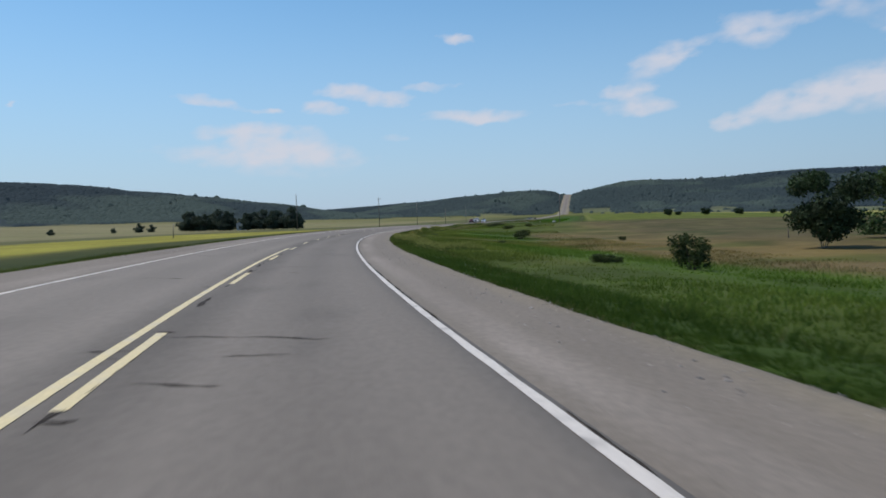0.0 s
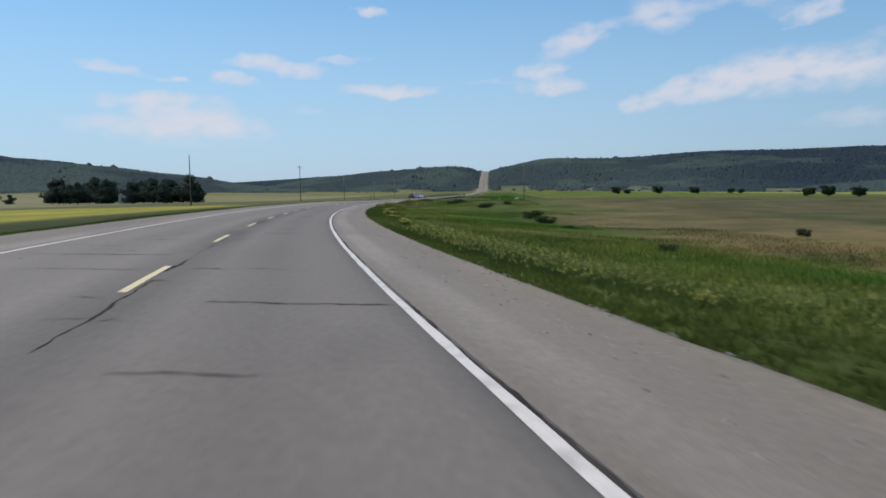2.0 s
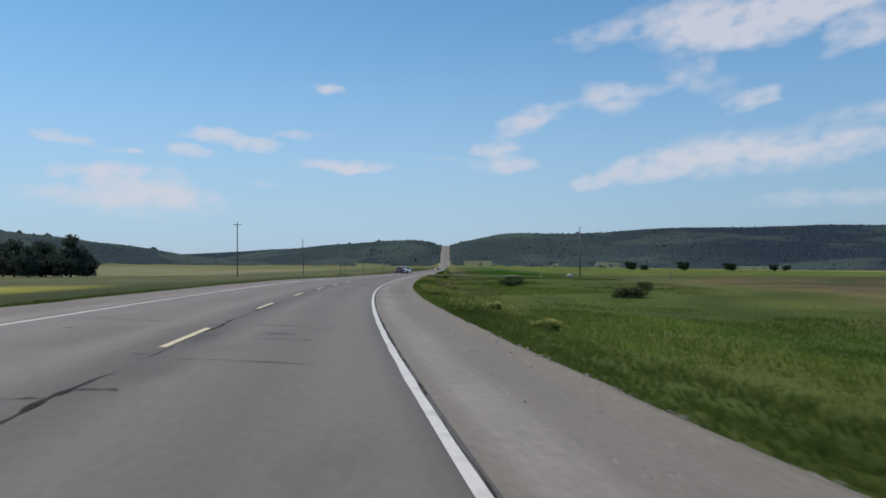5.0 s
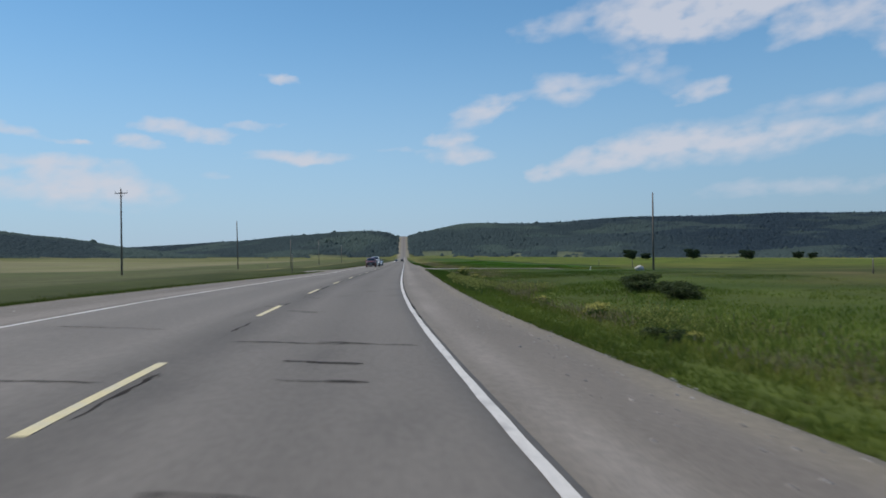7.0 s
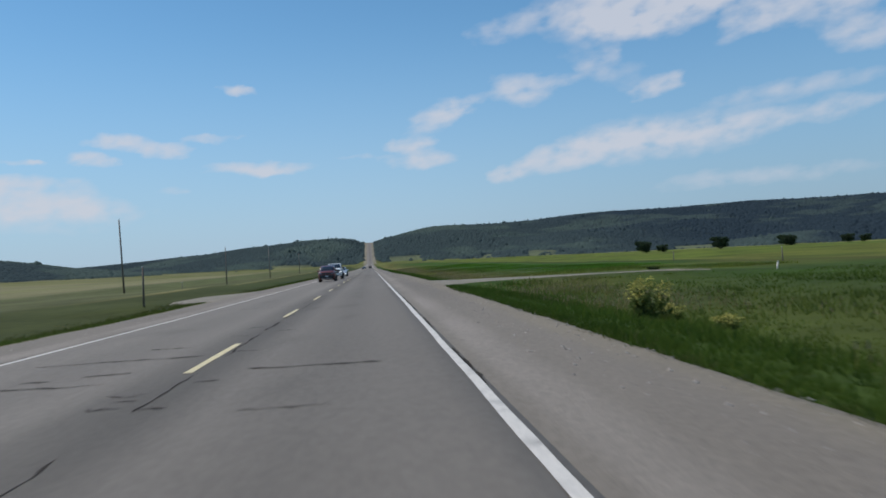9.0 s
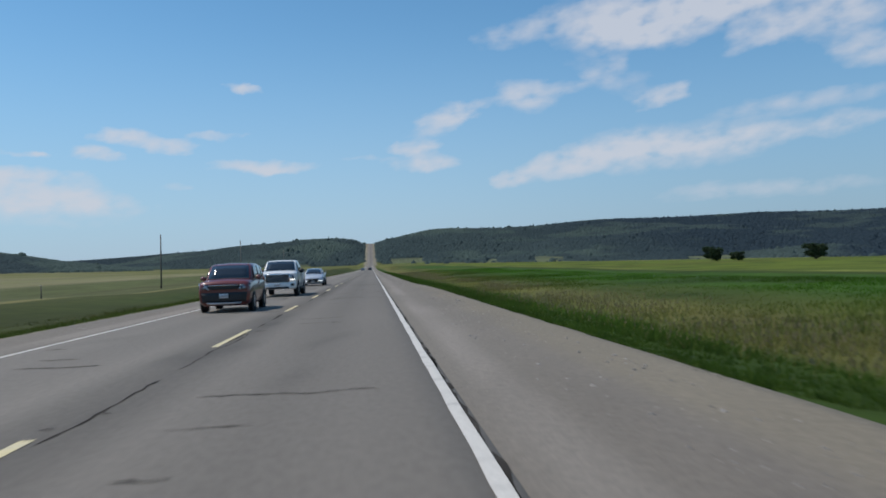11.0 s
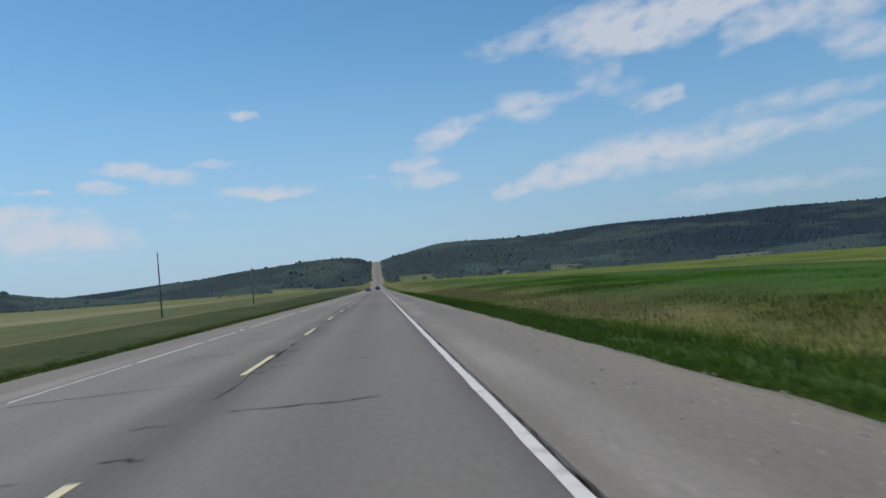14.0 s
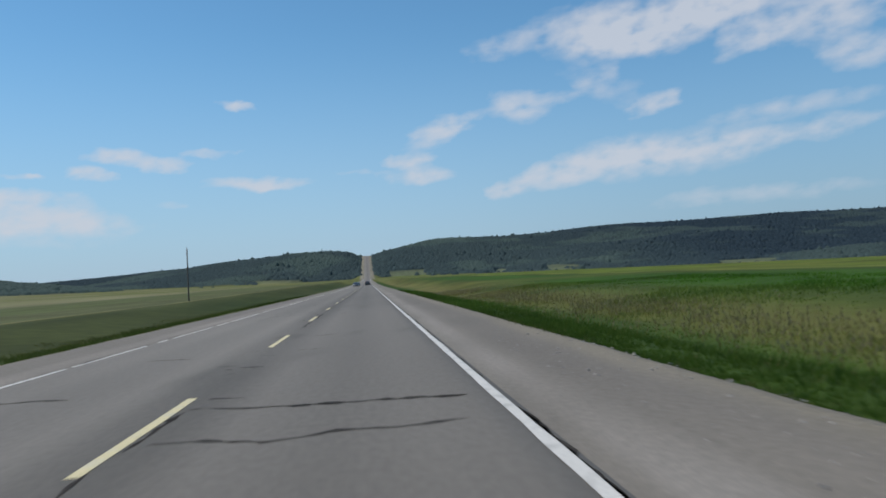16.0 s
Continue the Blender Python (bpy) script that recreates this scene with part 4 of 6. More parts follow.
# shrubs in the ditch and meadow on the right
M["shrub_leaf"] = material("shrub_leaf", (0.062, 0.085, 0.032), 0.8, second=(0.045, 0.062, 0.024), scale=0.5, island=0.3, spec=0.15, thin=0.4)
first_bush = bush("shrub", 2.1, 1.35, 11, 2400, 0.085, "shrub_leaf", "low dark green shrub in the ditch grass", "shrubs")
set_down(first_bush, *at(-218.8, 22))
for s, o, turn, size, wide in ((-98.5, 28, 200, 0.8, 1.5), (-101.5, 28.6, 40, 0.6, 1.2), (-115, 26.7, 60, 1.0, 1.1), (-130.3, 25.6, 130, 0.4, 1.5), (-216.8, 17.5, 60, 0.48, 1.2), (-214.5, 19.0, 20, 0.38, 1.3), (-188, 36, 200, 0.5, 1.0),
                               (-41, 29.6, 80, 0.6, 1.3), (-150.5, 38, 15, 0.45, 1.0), (-53.8, 24.7, 170, 0.75, 1.8), (-129.5, 11.7, 20, 0.34, 1.5), (-11.2, 19.5, 50, 0.55, 1.6), (-15.9, 18.5, 150, 0.65, 1.5), (-20.1, 17.7, 10, 0.72, 1.4),
                               (-22.4, 18.4, 80, 0.62, 1.5), (-26.1, 17.5, 300, 0.78, 1.3), (-45.4, 9.6, 30, 0.34, 1.4), (-170, 19, 77, 0.45, 1.0), (58, 27, 10, 0.38, 1.2)):
    x, y = at(s, o)
    copy_thing(first_bush, Matrix.LocRotScale((x, y, ground_point(x, y) - 0.05), Euler((0, 0, radians(turn))), (size * 1.1 * wide, size * wide, size * (0.56 + 0.16 * math.sin(7 * s)))))

def weed(name, seed, height=1.15):
    """A tall yellow-flowering weed: stems, leaves and a haze of small flower heads."""
    rng = np.random.default_rng(seed)
    root = new(name)
    bm = bmesh.new()
    blobs = []
    for k in range(14):
        a, r = rng.uniform(0, 6.28), rng.uniform(0.1, 0.5)
        top = (r * math.cos(a), r * math.sin(a), height * rng.uniform(0.6, 1.0))
        tube(bm, (top[0] * 0.3, top[1] * 0.3, -0.05), top, 0.012, 0.006, 5)
        blobs.append((*top, rng.uniform(0.10, 0.2)))
    part("stem", from_bm("stem", bm, M["leaf"]), root)
    v, f = leaf_cloud(rng, [(b[0] * 0.8, b[1] * 0.8, b[2] * 0.55, 0.24) for b in blobs], 700, 0.06, 1.2)
    part("foliage", fast_mesh("foliage", v, f, M["weed_leaf"]), root)
    v, f = leaf_cloud(rng, blobs, 520, 0.035, 1.0)
    heads = part("flower_heads", fast_mesh("flower_heads", v, f, M["flower"]), root, "small yellow flower heads")
    tagged(heads, kind="stuff")
    return tagged(root, "tall weed with small yellow flowers on the bank", "weed", "flowering weeds")


M["flower"] = material("flower", (0.40, 0.37, 0.10), 0.7, island=0.25, spec=0.2, thin=0.3)
M["weed_leaf"] = material("weed_leaf", (0.10, 0.135, 0.035), 0.8, island=0.3, spec=0.2, thin=0.4)
first_weed = set_down(weed("flowering_weed", 91), *at(11.4, 9.6))
rw = random.Random(15)
for s, o, size in ((13.2, 10.9, 0.8), (11.8, 9.7, 0.7), (10.5, 11.3, 0.55), (-36, 10.6, 0.8), (-33, 11.5, 0.7), (-29, 10.0, 0.6), (-44, 11, 0.5), (-96, 9.0, 0.6), (-118, 8.6, 0.7), (-124, 9.2, 0.6), (-131, 8.4, 0.7), (-137, 8.9, 0.55),
                   (-143, 8.2, 0.6), (-149, 8.7, 0.6), (-155, 8.3, 0.55), (-158, 9.6, 0.6), (-163, 8.2, 0.5), (-168, 9.0, 0.6), (-176, 8.8, 0.5), (-184, 10.0, 0.5), (-192, 9.2, 0.45), (-78, 10.2, 0.6), (-66, 9.4, 0.5)):
    x, y = at(s, o)
    copy_thing(first_weed, Matrix.LocRotScale((x, y, ground_point(x, y) - 0.05), Euler((0, 0, rw.uniform(0, 6))), (size * rw.uniform(0.9, 1.6), size * rw.uniform(0.9, 1.6), size * rw.uniform(0.55, 0.8))))

# single round trees along the far field edge
first_round = tagged(bush("field_tree", 5.2, 3.4, 21, 2600, 0.24, "dark_leaf", "round dark tree on the far field edge", "field edge trees"), category="tree")
set_down(first_round, 97.7, 258.8, 0, 0.95)
for x, y, size in ((103.8, 256, 0.75), (118.3, 242, 1.1), (135.2, 231, 1.05), (154.1, 228, 0.75), (159, 226, 0.65), (127.5, 55.1, 0.75), (131.5, 51, 0.85), (133.4, 34.3, 0.8)):
    ob = copy_thing(first_round, Matrix.LocRotScale((x, y, ground_point(x, y) - 0.05), Euler((0, 0, random.uniform(0, 6))), (size, size, size * random.uniform(0.75, 0.95))))

# grove on the left
first_grove = tree("grove_tree", 9.5, 4.2, 31, 3000, 0.34, "grove_leaf", 0.06, "dark leafy tree in the grove beyond the rape field", "tree", "grove trees")
set_down(first_grove, -73, 52)
rg = random.Random(8)
for k in range(34):
    t = (k + 1) / 34
    x, y = -72 - 54 * t + rg.uniform(-3, 3), 51 + 15 * t + rg.uniform(-6, 14)
    if math.hypot(x + 99.5, y - 63) < 5.0 or (abs(x + 100.5) < 1.6 and y < 63):
        continue
    sz = rg.uniform(0.6, 1.0)
    copy_thing(first_grove, Matrix.LocRotScale((x, y, ground_point(x, y) - 0.05), Euler((0, 0, rg.uniform(0, 6))), (sz, sz, sz * rg.uniform(0.85, 1.05))))
for x, y, sz in ((-150, 75, 0.5), (-158, 78, 0.6), (-175, 84, 0.35), (-205, 80, 0.4), (-215, 92, 0.35), (-250, 60, 0.35)):
    copy_thing(first_grove, Matrix.LocRotScale((x, y, ground_point(x, y) - 0.05), Euler((0, 0, rg.uniform(0, 6))), (sz, sz, sz * 0.8)))

def farmhouse():
    """A small white gabled house, half hidden by the grove."""
    root = new("farmhouse")
    w, l, eave, ridge = 2.4, 3.6, 2.9, 5.0
    bm = bmesh.new()
    ends = [[bm.verts.new((x, y, z)) for x, z in ((-w, -0.3), (w, -0.3), (w, eave), (0, ridge), (-w, eave))] for y in (-l, l)]
    bm.faces.new(ends[0])
    bm.faces.new(ends[1][::-1])
    for i in range(5):
        bm.faces.new((ends[0][i], ends[1][i], ends[1][(i + 1) % 5], ends[0][(i + 1) % 5]))
    bmesh.ops.recalc_face_normals(bm, faces=bm.faces)
    wall = part("wall", from_bm("wall", bm, M["siding"]), root)
    for sx in (-1, 1):
        lo, hi = (sx * (w + 0.35), eave - 0.22), (0.0, ridge + 0.10)
        bm = bmesh.new()
        vs = [bm.verts.new((x, y, z + dz)) for dz in (0, 0.12) for y in (-l - 0.3, l + 0.3) for x, z in (lo, hi)]
        for f in ((0, 1, 3, 2), (4, 6, 7, 5), (0, 4, 5, 1), (2, 3, 7, 6), (0, 2, 6, 4), (1, 5, 7, 3)):
            bm.faces.new([vs[i] for i in f])
        bmesh.ops.recalc_face_normals(bm, faces=bm.faces)
        roof = part("roof", from_bm("roof", bm, M["shingle"]), root, "grey shingle roof slope")
    for x, z in ((-1.1, 1.5), (1.1, 1.5), (0, 3.4)):
        bm = bmesh.new()
        box(bm, (x - 0.45, -l - 0.05, z - 0.55), (x + 0.45, -l - 0.01, z + 0.55))
        fr = part("window", from_bm("window", bm, M["white_paint"]), root)
        bm = bmesh.new()
        box(bm, (x - 0.37, -l - 0.07, z - 0.47), (x + 0.37, -l - 0.052, z + 0.47))
        part("pane", from_bm("pane", bm, M["dark_pane"]), fr)
    return tagged(root, "small white gabled farmhouse among the grove trees", "house")


M["siding"] = material("siding", (0.62, 0.62, 0.60), 0.7, second=(0.48, 0.48, 0.46), scale=0.8, fine=(0.9, 1.06), fine_scale=6, stretch=(1, 1, 6))
M["shingle"] = material("shingle", (0.16, 0.155, 0.15), 0.9, second=(0.10, 0.10, 0.10), scale=2.0, fine=(0.8, 1.15), fine_scale=8)
M["dark_pane"] = material("dark_pane", (0.03, 0.035, 0.04), 0.08, coat=0.3)
farmhouse().matrix_basis = pose(-100.5, 64.0, ground_point(-100.5, 64.0), 0, 0, 22)

# ---- woods on the valley sides ----
def woods():
    rng = np.random.default_rng(5)
    ico = bmesh.new()
    bmesh.ops.create_cone(ico, cap_ends=False, segments=5, radius1=0.95, radius2=0.62, depth=0.9)
    top, low = ico.verts.new((0, 0, 1.0)), [v for v in ico.verts if v.co.z > 0.3 and v.is_valid]
    for e in [e for e in ico.edges if all(v.co.z > 0.3 for v in e.verts)]:
        ico.faces.new((e.verts[0], e.verts[1], top))
    ico.verts.index_update()
    bmesh.ops.triangulate(ico, faces=ico.faces)
    bmesh.ops.recalc_face_normals(ico, faces=ico.faces)
    ico.verts.ensure_lookup_table()
    base = np.array([v.co[:] for v in ico.verts])
    tri = np.array([[v.index for v in f.verts] for f in ico.faces])
    ico.free()
    n = 1700000
    az = rng.uniform(-0.86, 0.86, n)
    r = np.sqrt(rng.uniform(600 ** 2, 3150 ** 2, n))
    x, y = r * np.sin(az), 60 + r * np.cos(az)
    hz, up = hills(x, y)
    s, o = road_coords(x, y)
    keep = (hz > 0.8) & (glade(x, y, up) < 0.5) & (np.abs(o) > 15) & (up < 1.04) & ((up < 1) | (rng.random(n) < 0.4))
    # nearer slopes get more trees, the flat behind the crest fewer
    keep &= rng.random(n) < np.where(up > 0.75, 0.62, 0.40) * np.clip((1500 / r) ** 1.3, 0.3, 2.5)
    x, y, up = x[keep], y[keep], up[keep]
    if len(x) > 110000:
        pickn = rng.choice(len(x), 110000, replace=False)
        x, y, up = x[pickn], y[pickn], up[pickn]
    # scrub and rows of trees on the flats
    extra = 900
    ex, ey = rng.uniform(-900, 1300, extra), rng.uniform(950, 1550, extra)
    ok = (hash_noise(ex, ey, 120, 33) > 0.72) & (np.abs(ex) > 40)
    x, y = np.concatenate([x, ex[ok]]), np.concatenate([y, ey[ok]])
    z = land_z(x, y)
    n = len(x)
    h = (5.0 + 5.0 * rng.random(n) ** 1.6) * (0.75 + 0.5 * hash_noise(x, y, 110, 40))
    w = h * rng.uniform(0.6, 1.0, n)
    tall = rng.random(n) < 0.004 + 0.03 * (hash_noise(x, y, 60, 41) > 0.7) * (x > -300)
    h, w = np.where(tall, h * 1.35, h), np.where(tall, w * 0.85, w)
    h = np.where(x < -200, h * 0.7, h)
    crest = np.concatenate([up > 0.9, np.zeros(len(x) - len(up), bool)]) & (x > -160)
    tall |= crest & (rng.random(n) < 0.35 * (hash_noise(x, y, 45, 42) > 0.55))
    spiky = (rng.random(n) < 0.006) & (x > -300)
    w = np.where(spiky, w * 0.55, w)
    h = np.where(spiky, h * 1.25, h)
    shape = base[None] * (1 + 0.34 * (rng.random((n, len(base), 1)) - 0.5))
    taper = 1 - 0.45 * np.clip(shape[:, :, 2:3], 0, 1) * np.where(spiky, 1.6, 0.6)[:, None, None]
    v = np.concatenate([shape[:, :, :2] * taper * w[:, None, None], (shape[:, :, 2:3] * 0.42 + np.where(tall | spiky, 0.36, 0.12)[:, None, None]) * h[:, None, None]], 2)
    v += np.stack([x, y, z], 1)[:, None]
    f = tri[None] + (np.arange(n) * len(base))[:, None, None]
    # distance haze is put into the woods' colour: bluish, paler where it thickens
    tone = blend(np.zeros((n, 3)) + np.array((0.028, 0.043, 0.050)), (0.050, 0.072, 0.066), haze_stand_tone(x, y)) * rng.uniform(0.92, 1.08, (n, 1))
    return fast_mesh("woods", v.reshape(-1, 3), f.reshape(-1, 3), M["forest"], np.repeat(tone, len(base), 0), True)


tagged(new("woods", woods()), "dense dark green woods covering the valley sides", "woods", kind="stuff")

# ---- grass ----
def grass(name, side, count, label, seed):
    """Tufts of tapered blades on the verge, the bank and the ditch."""
    rng = np.random.default_rng(seed)
    s = rng.uniform(-268, 300, count)
    d = np.where(rng.random(count) < 0.28, -0.05 + 0.9 * rng.random(count), 0.1 + 6.5 * rng.random(count) ** 2.0)
    o = side * (d + (6.25 + 0.55 * smooth(25, 45, s) * smooth(118, 96, s) if side > 0 else 5.85))
    back = np.clip(-s, 0, None)
    a = np.interp(back, BACK, BACK_TURN)
    x = np.where(s < 0, np.interp(back, BACK, BACK_X) + o * np.cos(a), o)
    y = np.where(s < 0, np.interp(back, BACK, BACK_Y) + o * np.sin(a), s)
    keep = ~((np.abs(s - JUNCTION) < 4.5 + 7 * np.exp(-d / 3.2)))
    x, y, d, s = x[keep], y[keep], d[keep], s[keep]
    n = len(x)
    z = land_z(x, y)
    col = crop_colour(x, y) * rng.uniform(1.42, 1.66, (n, 1))
    dry = rng.random(n) < (0.03 + 0.12 * hash_noise(x, y, 9, 51)) * smooth(0.5, 3.5, d) + 0.55 * smooth(0.35, -0.1, d)
    col[dry] = col[dry] * 0.5 + np.array((0.09, 0.078, 0.036))
    tall = (0.10 + 0.12 * smooth(0.3, 2.5, d)) * (1 - 0.75 * smooth(2.8, 5.2, d)) * (0.35 + 1.3 * hash_noise(x, y, 5, 52) * hash_noise(x, y, 1.7, 53) ** 0.5) * rng.uniform(0.6, 1.3, n)
    tall *= 1 - 0.65 * smooth(0.25, -0.1, d)
    blades = 5
    vs, cs = [], []
    for b in range(blades):
        ang = rng.uniform(0, 6.283, n)
        sp = rng.uniform(0.02, 0.16, n) * (0.6 + tall)
        bx, by = x + np.cos(ang) * sp, y + np.sin(ang) * sp
        wx, wy = -np.sin(ang + 1) * 0.014 * (1 + d * 0.12), np.cos(ang + 1) * 0.014 * (1 + d * 0.12)
        lean = tall * rng.uniform(0.3, 1.0, n)
        hh = tall * rng.uniform(0.7, 1.15, n)
        tri = np.stack([np.stack([bx - wx, by - wy, z - 0.03], 1), np.stack([bx + wx, by + wy, z - 0.03], 1),
                        np.stack([bx + np.cos(ang) * lean, by + np.sin(ang) * lean, z + hh], 1)], 1)
        vs.append(tri)
        cs.append(np.repeat(col[:, None, :], 3, 1) * np.array([1.0, 1.0, 1.1])[None, :, None])
    v = np.concatenate(vs).reshape(-1, 3)
    c = np.clip(np.concatenate(cs).reshape(-1, 3), 0, 1)
    f = np.arange(len(v)).reshape(-1, 3)
    return tagged(new(name, fast_mesh(name, v, f, M["grass"], c)), label, "grass", kind="stuff")


grass("roadside_grass", 1, 70000, "tall green and straw-coloured verge grass beside the shoulder", 61)
def seed_heads(seed=63):
    """Pale dry stalks in loose drifts along the ditch, taller than the grass."""
    rng = np.random.default_rng(seed)
    n = 26000
    s, d = rng.uniform(-60, 300, n), rng.normal(0, 1.0, n)
    o = 11.0 + 2.2 * smooth(-10, 60, s) + 1.6 * d + 1.2 * (hash_noise(s, s * 0, 24, 64) - 0.5)
    keep = (hash_noise(s, o * 3, 9, 65) > 0.45) & (o > 8.6) & (np.abs(s - JUNCTION) > 7)
    s, o = s[keep], o[keep]
    P = np.array([station(a, b)[:2] for a, b in zip(s, o)])
    x, y = P[:, 0], P[:, 1]
    z, m = land_z(x, y), len(x)
    h = rng.uniform(0.14, 0.42, m)
    a, lean = rng.uniform(0, 6.28, m), rng.uniform(0.02, 0.16, m)
    tx, ty, tz = x + np.cos(a) * lean, y + np.sin(a) * lean, z + h
    wx, wy = np.sin(a) * 0.012, -np.cos(a) * 0.012
    stalk = np.stack([np.stack([x - wx, y - wy, z - 0.02], 1), np.stack([x + wx, y + wy, z - 0.02], 1), np.stack([tx, ty, tz], 1)], 1)
    head = np.stack([np.stack([tx - 2.2 * wx, ty - 2.2 * wy, tz - 0.07], 1), np.stack([tx + 2.2 * wx, ty + 2.2 * wy, tz - 0.06], 1), np.stack([tx, ty, tz + 0.06], 1)], 1)
    tone = rng.uniform(0.7, 1.25, (m, 1, 1))
    cs = np.concatenate([np.broadcast_to(np.array((0.17, 0.16, 0.045)) * tone, (m, 3, 3)), np.broadcast_to(np.array((0.25, 0.21, 0.11)) * tone, (m, 3, 3))])
    v = np.concatenate([stalk, head]).reshape(-1, 3)
    return fast_mesh("seed_heads", v, np.arange(len(v)).reshape(-1, 3), M["grass"], cs.reshape(-1, 3))


tagged(new("seed_heads", seed_heads()), "pale straw-coloured seed heads drifting along the ditch", "grass", kind="stuff")


def meadow_grass(seed=66):
    """Knee-high clumps in the ditch and the near meadow, thick in some drifts and thin in others."""
    rng = np.random.default_rng(seed)
    n = 110000
    s, o = rng.uniform(-262, 270, n), 10.5 + 26.0 * rng.random(n) ** 1.5
    drift = hash_noise(s, o * 1.6, 14, 67) * 0.6 + hash_noise(s, o * 1.3, 4.5, 68) * 0.4
    keep = (rng.random(n) < 0.25 + 0.75 * smooth(0.3, 0.6, drift)) & (np.abs(s - JUNCTION) > 6)
    s, o, drift = s[keep], o[keep], drift[keep]
    back = np.clip(-s, 0, None)
    a = np.interp(back, BACK, BACK_TURN)
    x = np.where(s < 0, np.interp(back, BACK, BACK_X) + o * np.cos(a), o)
    y = np.where(s < 0, np.interp(back, BACK, BACK_Y) + o * np.sin(a), s)
    z, m = land_z(x, y), len(x)
    col = crop_colour(x, y) * rng.uniform(1.9, 2.7, (m, 1))
    tall = (0.08 + 0.17 * smooth(0.35, 0.75, drift)) * rng.uniform(0.5, 1.2, m)
    vs = []
    for b in range(4):
        ang, far = rng.uniform(0, 6.283, m), rng.uniform(0.0, 0.3, m)
        bx, by = x + np.cos(ang) * far, y + np.sin(ang) * far
        wx, wy = -np.sin(ang + 1) * 0.032, np.cos(ang + 1) * 0.032
        lean, hh = tall * rng.uniform(0.1, 0.6, m), tall * rng.uniform(0.6, 1.15, m)
        vs.append(np.stack([np.stack([bx - wx, by - wy, z - 0.05], 1), np.stack([bx + wx, by + wy, z - 0.05], 1), np.stack([bx + np.cos(ang) * lean, by + np.sin(ang) * lean, z + hh], 1)], 1))
    v = np.concatenate(vs).reshape(-1, 3)
    c = np.tile(np.repeat(np.clip(col, 0, 1), 3, 0), (4, 1))
    return fast_mesh("meadow_grass", v, np.arange(len(v)).reshape(-1, 3), M["grass"], c)


tagged(new("meadow_grass", meadow_grass()), "knee-high green and tan clumps of meadow grass", "grass", kind="stuff")
grass("roadside_grass", -1, 40000, "green verge grass beside the shoulder", 62)

def wildflowers():
    """Clumps of yellow-flowering weeds along the right-hand bank."""
    rng = np.random.default_rng(77)
    n = 7200
    s, o = rng.uniform(-250, -8, n), 6.9 + 6.5 * rng.random(n) ** 1.5
    keep = hash_noise(s, o * 3, 13, 78) > 0.70
    s, o = s[keep], o[keep]
    P = np.array([station(a, b)[:2] for a, b in zip(s, o)])
    x, y = P[:, 0], P[:, 1]
    z = land_z(x, y)
    vs, cs = [], []
    for k in range(9):
        h = rng.uniform(0.15, 0.5, len(x))
        px, py = x + rng.normal(0, 0.16, len(x)), y + rng.normal(0, 0.16, len(x))
        r = rng.uniform(0.02, 0.055, len(x))
        a = rng.uniform(0, 6.28, len(x))
        ux, uy = np.cos(a) * r, np.sin(a) * r
        pz = z + h
        vs.append(np.stack([np.stack([px - ux, py - uy, pz], 1), np.stack([px + ux, py + uy, pz - 0.01], 1), np.stack([px, py, pz + 1.5 * r], 1)], 1))
        cs.append(np.broadcast_to(np.array((0.30, 0.30, 0.085)) * rng.uniform(0.6, 1.2, (len(x), 1, 1)), (len(x), 3, 3)))
        vs.append(np.stack([np.stack([px - 0.008, py, z - 0.02], 1), np.stack([px + 0.008, py, z - 0.02], 1), np.stack([px, py, pz], 1)], 1))
        cs.append(np.broadcast_to(np.array((0.10, 0.13, 0.035)), (len(x), 3, 3)))
    v, c = np.concatenate(vs).reshape(-1, 3), np.concatenate(cs).reshape(-1, 3)
    return fast_mesh("wildflowers", v, np.arange(len(v)).reshape(-1, 3), M["grass"], c)


tagged(new("wildflowers", wildflowers()), "yellow-flowering weeds scattered along the grassy bank", "wildflowers", kind="stuff")

# ---- vehicles ----
PAINT = {
    "silver": material("silver_paint", (0.46, 0.50, 0.55), 0.38, metal=0.3, coat=0.6, fine=(0.97, 1.03), fine_scale=4),
    "white": material("white_car_paint", (0.76, 0.755, 0.74), 0.3, coat=0.6, fine=(0.95, 1.02), fine_scale=3),
    "red": material("dark_red_paint", (0.15, 0.028, 0.024), 0.3, coat=0.7, fine=(0.92, 1.05), fine_scale=3),
    "charcoal": material("charcoal_paint", (0.04, 0.042, 0.047), 0.35, coat=0.5, fine=(0.92, 1.05), fine_scale=3),
}
M["glass_dark"] = material("tinted_glass", (0.02, 0.024, 0.028), 0.06, coat=0.4, spec=0.8)
M["black_trim"] = material("black_trim", (0.02, 0.02, 0.021), 0.55, fine=(0.85, 1.15), fine_scale=20)
M["rubber"] = material("tyre_rubber", (0.022, 0.022, 0.023), 0.85, fine=(0.8, 1.25), fine_scale=30)
M["alloy"] = material("alloy", (0.55, 0.56, 0.58), 0.3, metal=0.9, fine=(0.93, 1.05), fine_scale=10)
M["chrome"] = material("chrome", (0.72, 0.73, 0.75), 0.12, metal=1.0, fine=(0.97, 1.03), fine_scale=6)
M["lamp_glass"] = material("lamp_glass", (0.34, 0.35, 0.37), 0.10, metal=0.35, coat=1.0, second=(0.04, 0.04, 0.045), scale=9, contrast=(0.42, 0.56))
M["tail_red"] = material("tail_red", (0.30, 0.015, 0.012), 0.2, coat=0.8)
M["running_light"] = material("running_light", (0.9, 0.9, 0.9), 0.3, emit=1.6)
M["plate"] = material("plate", (0.55, 0.56, 0.58), 0.5, fine=(0.9, 1.05), fine_scale=20)


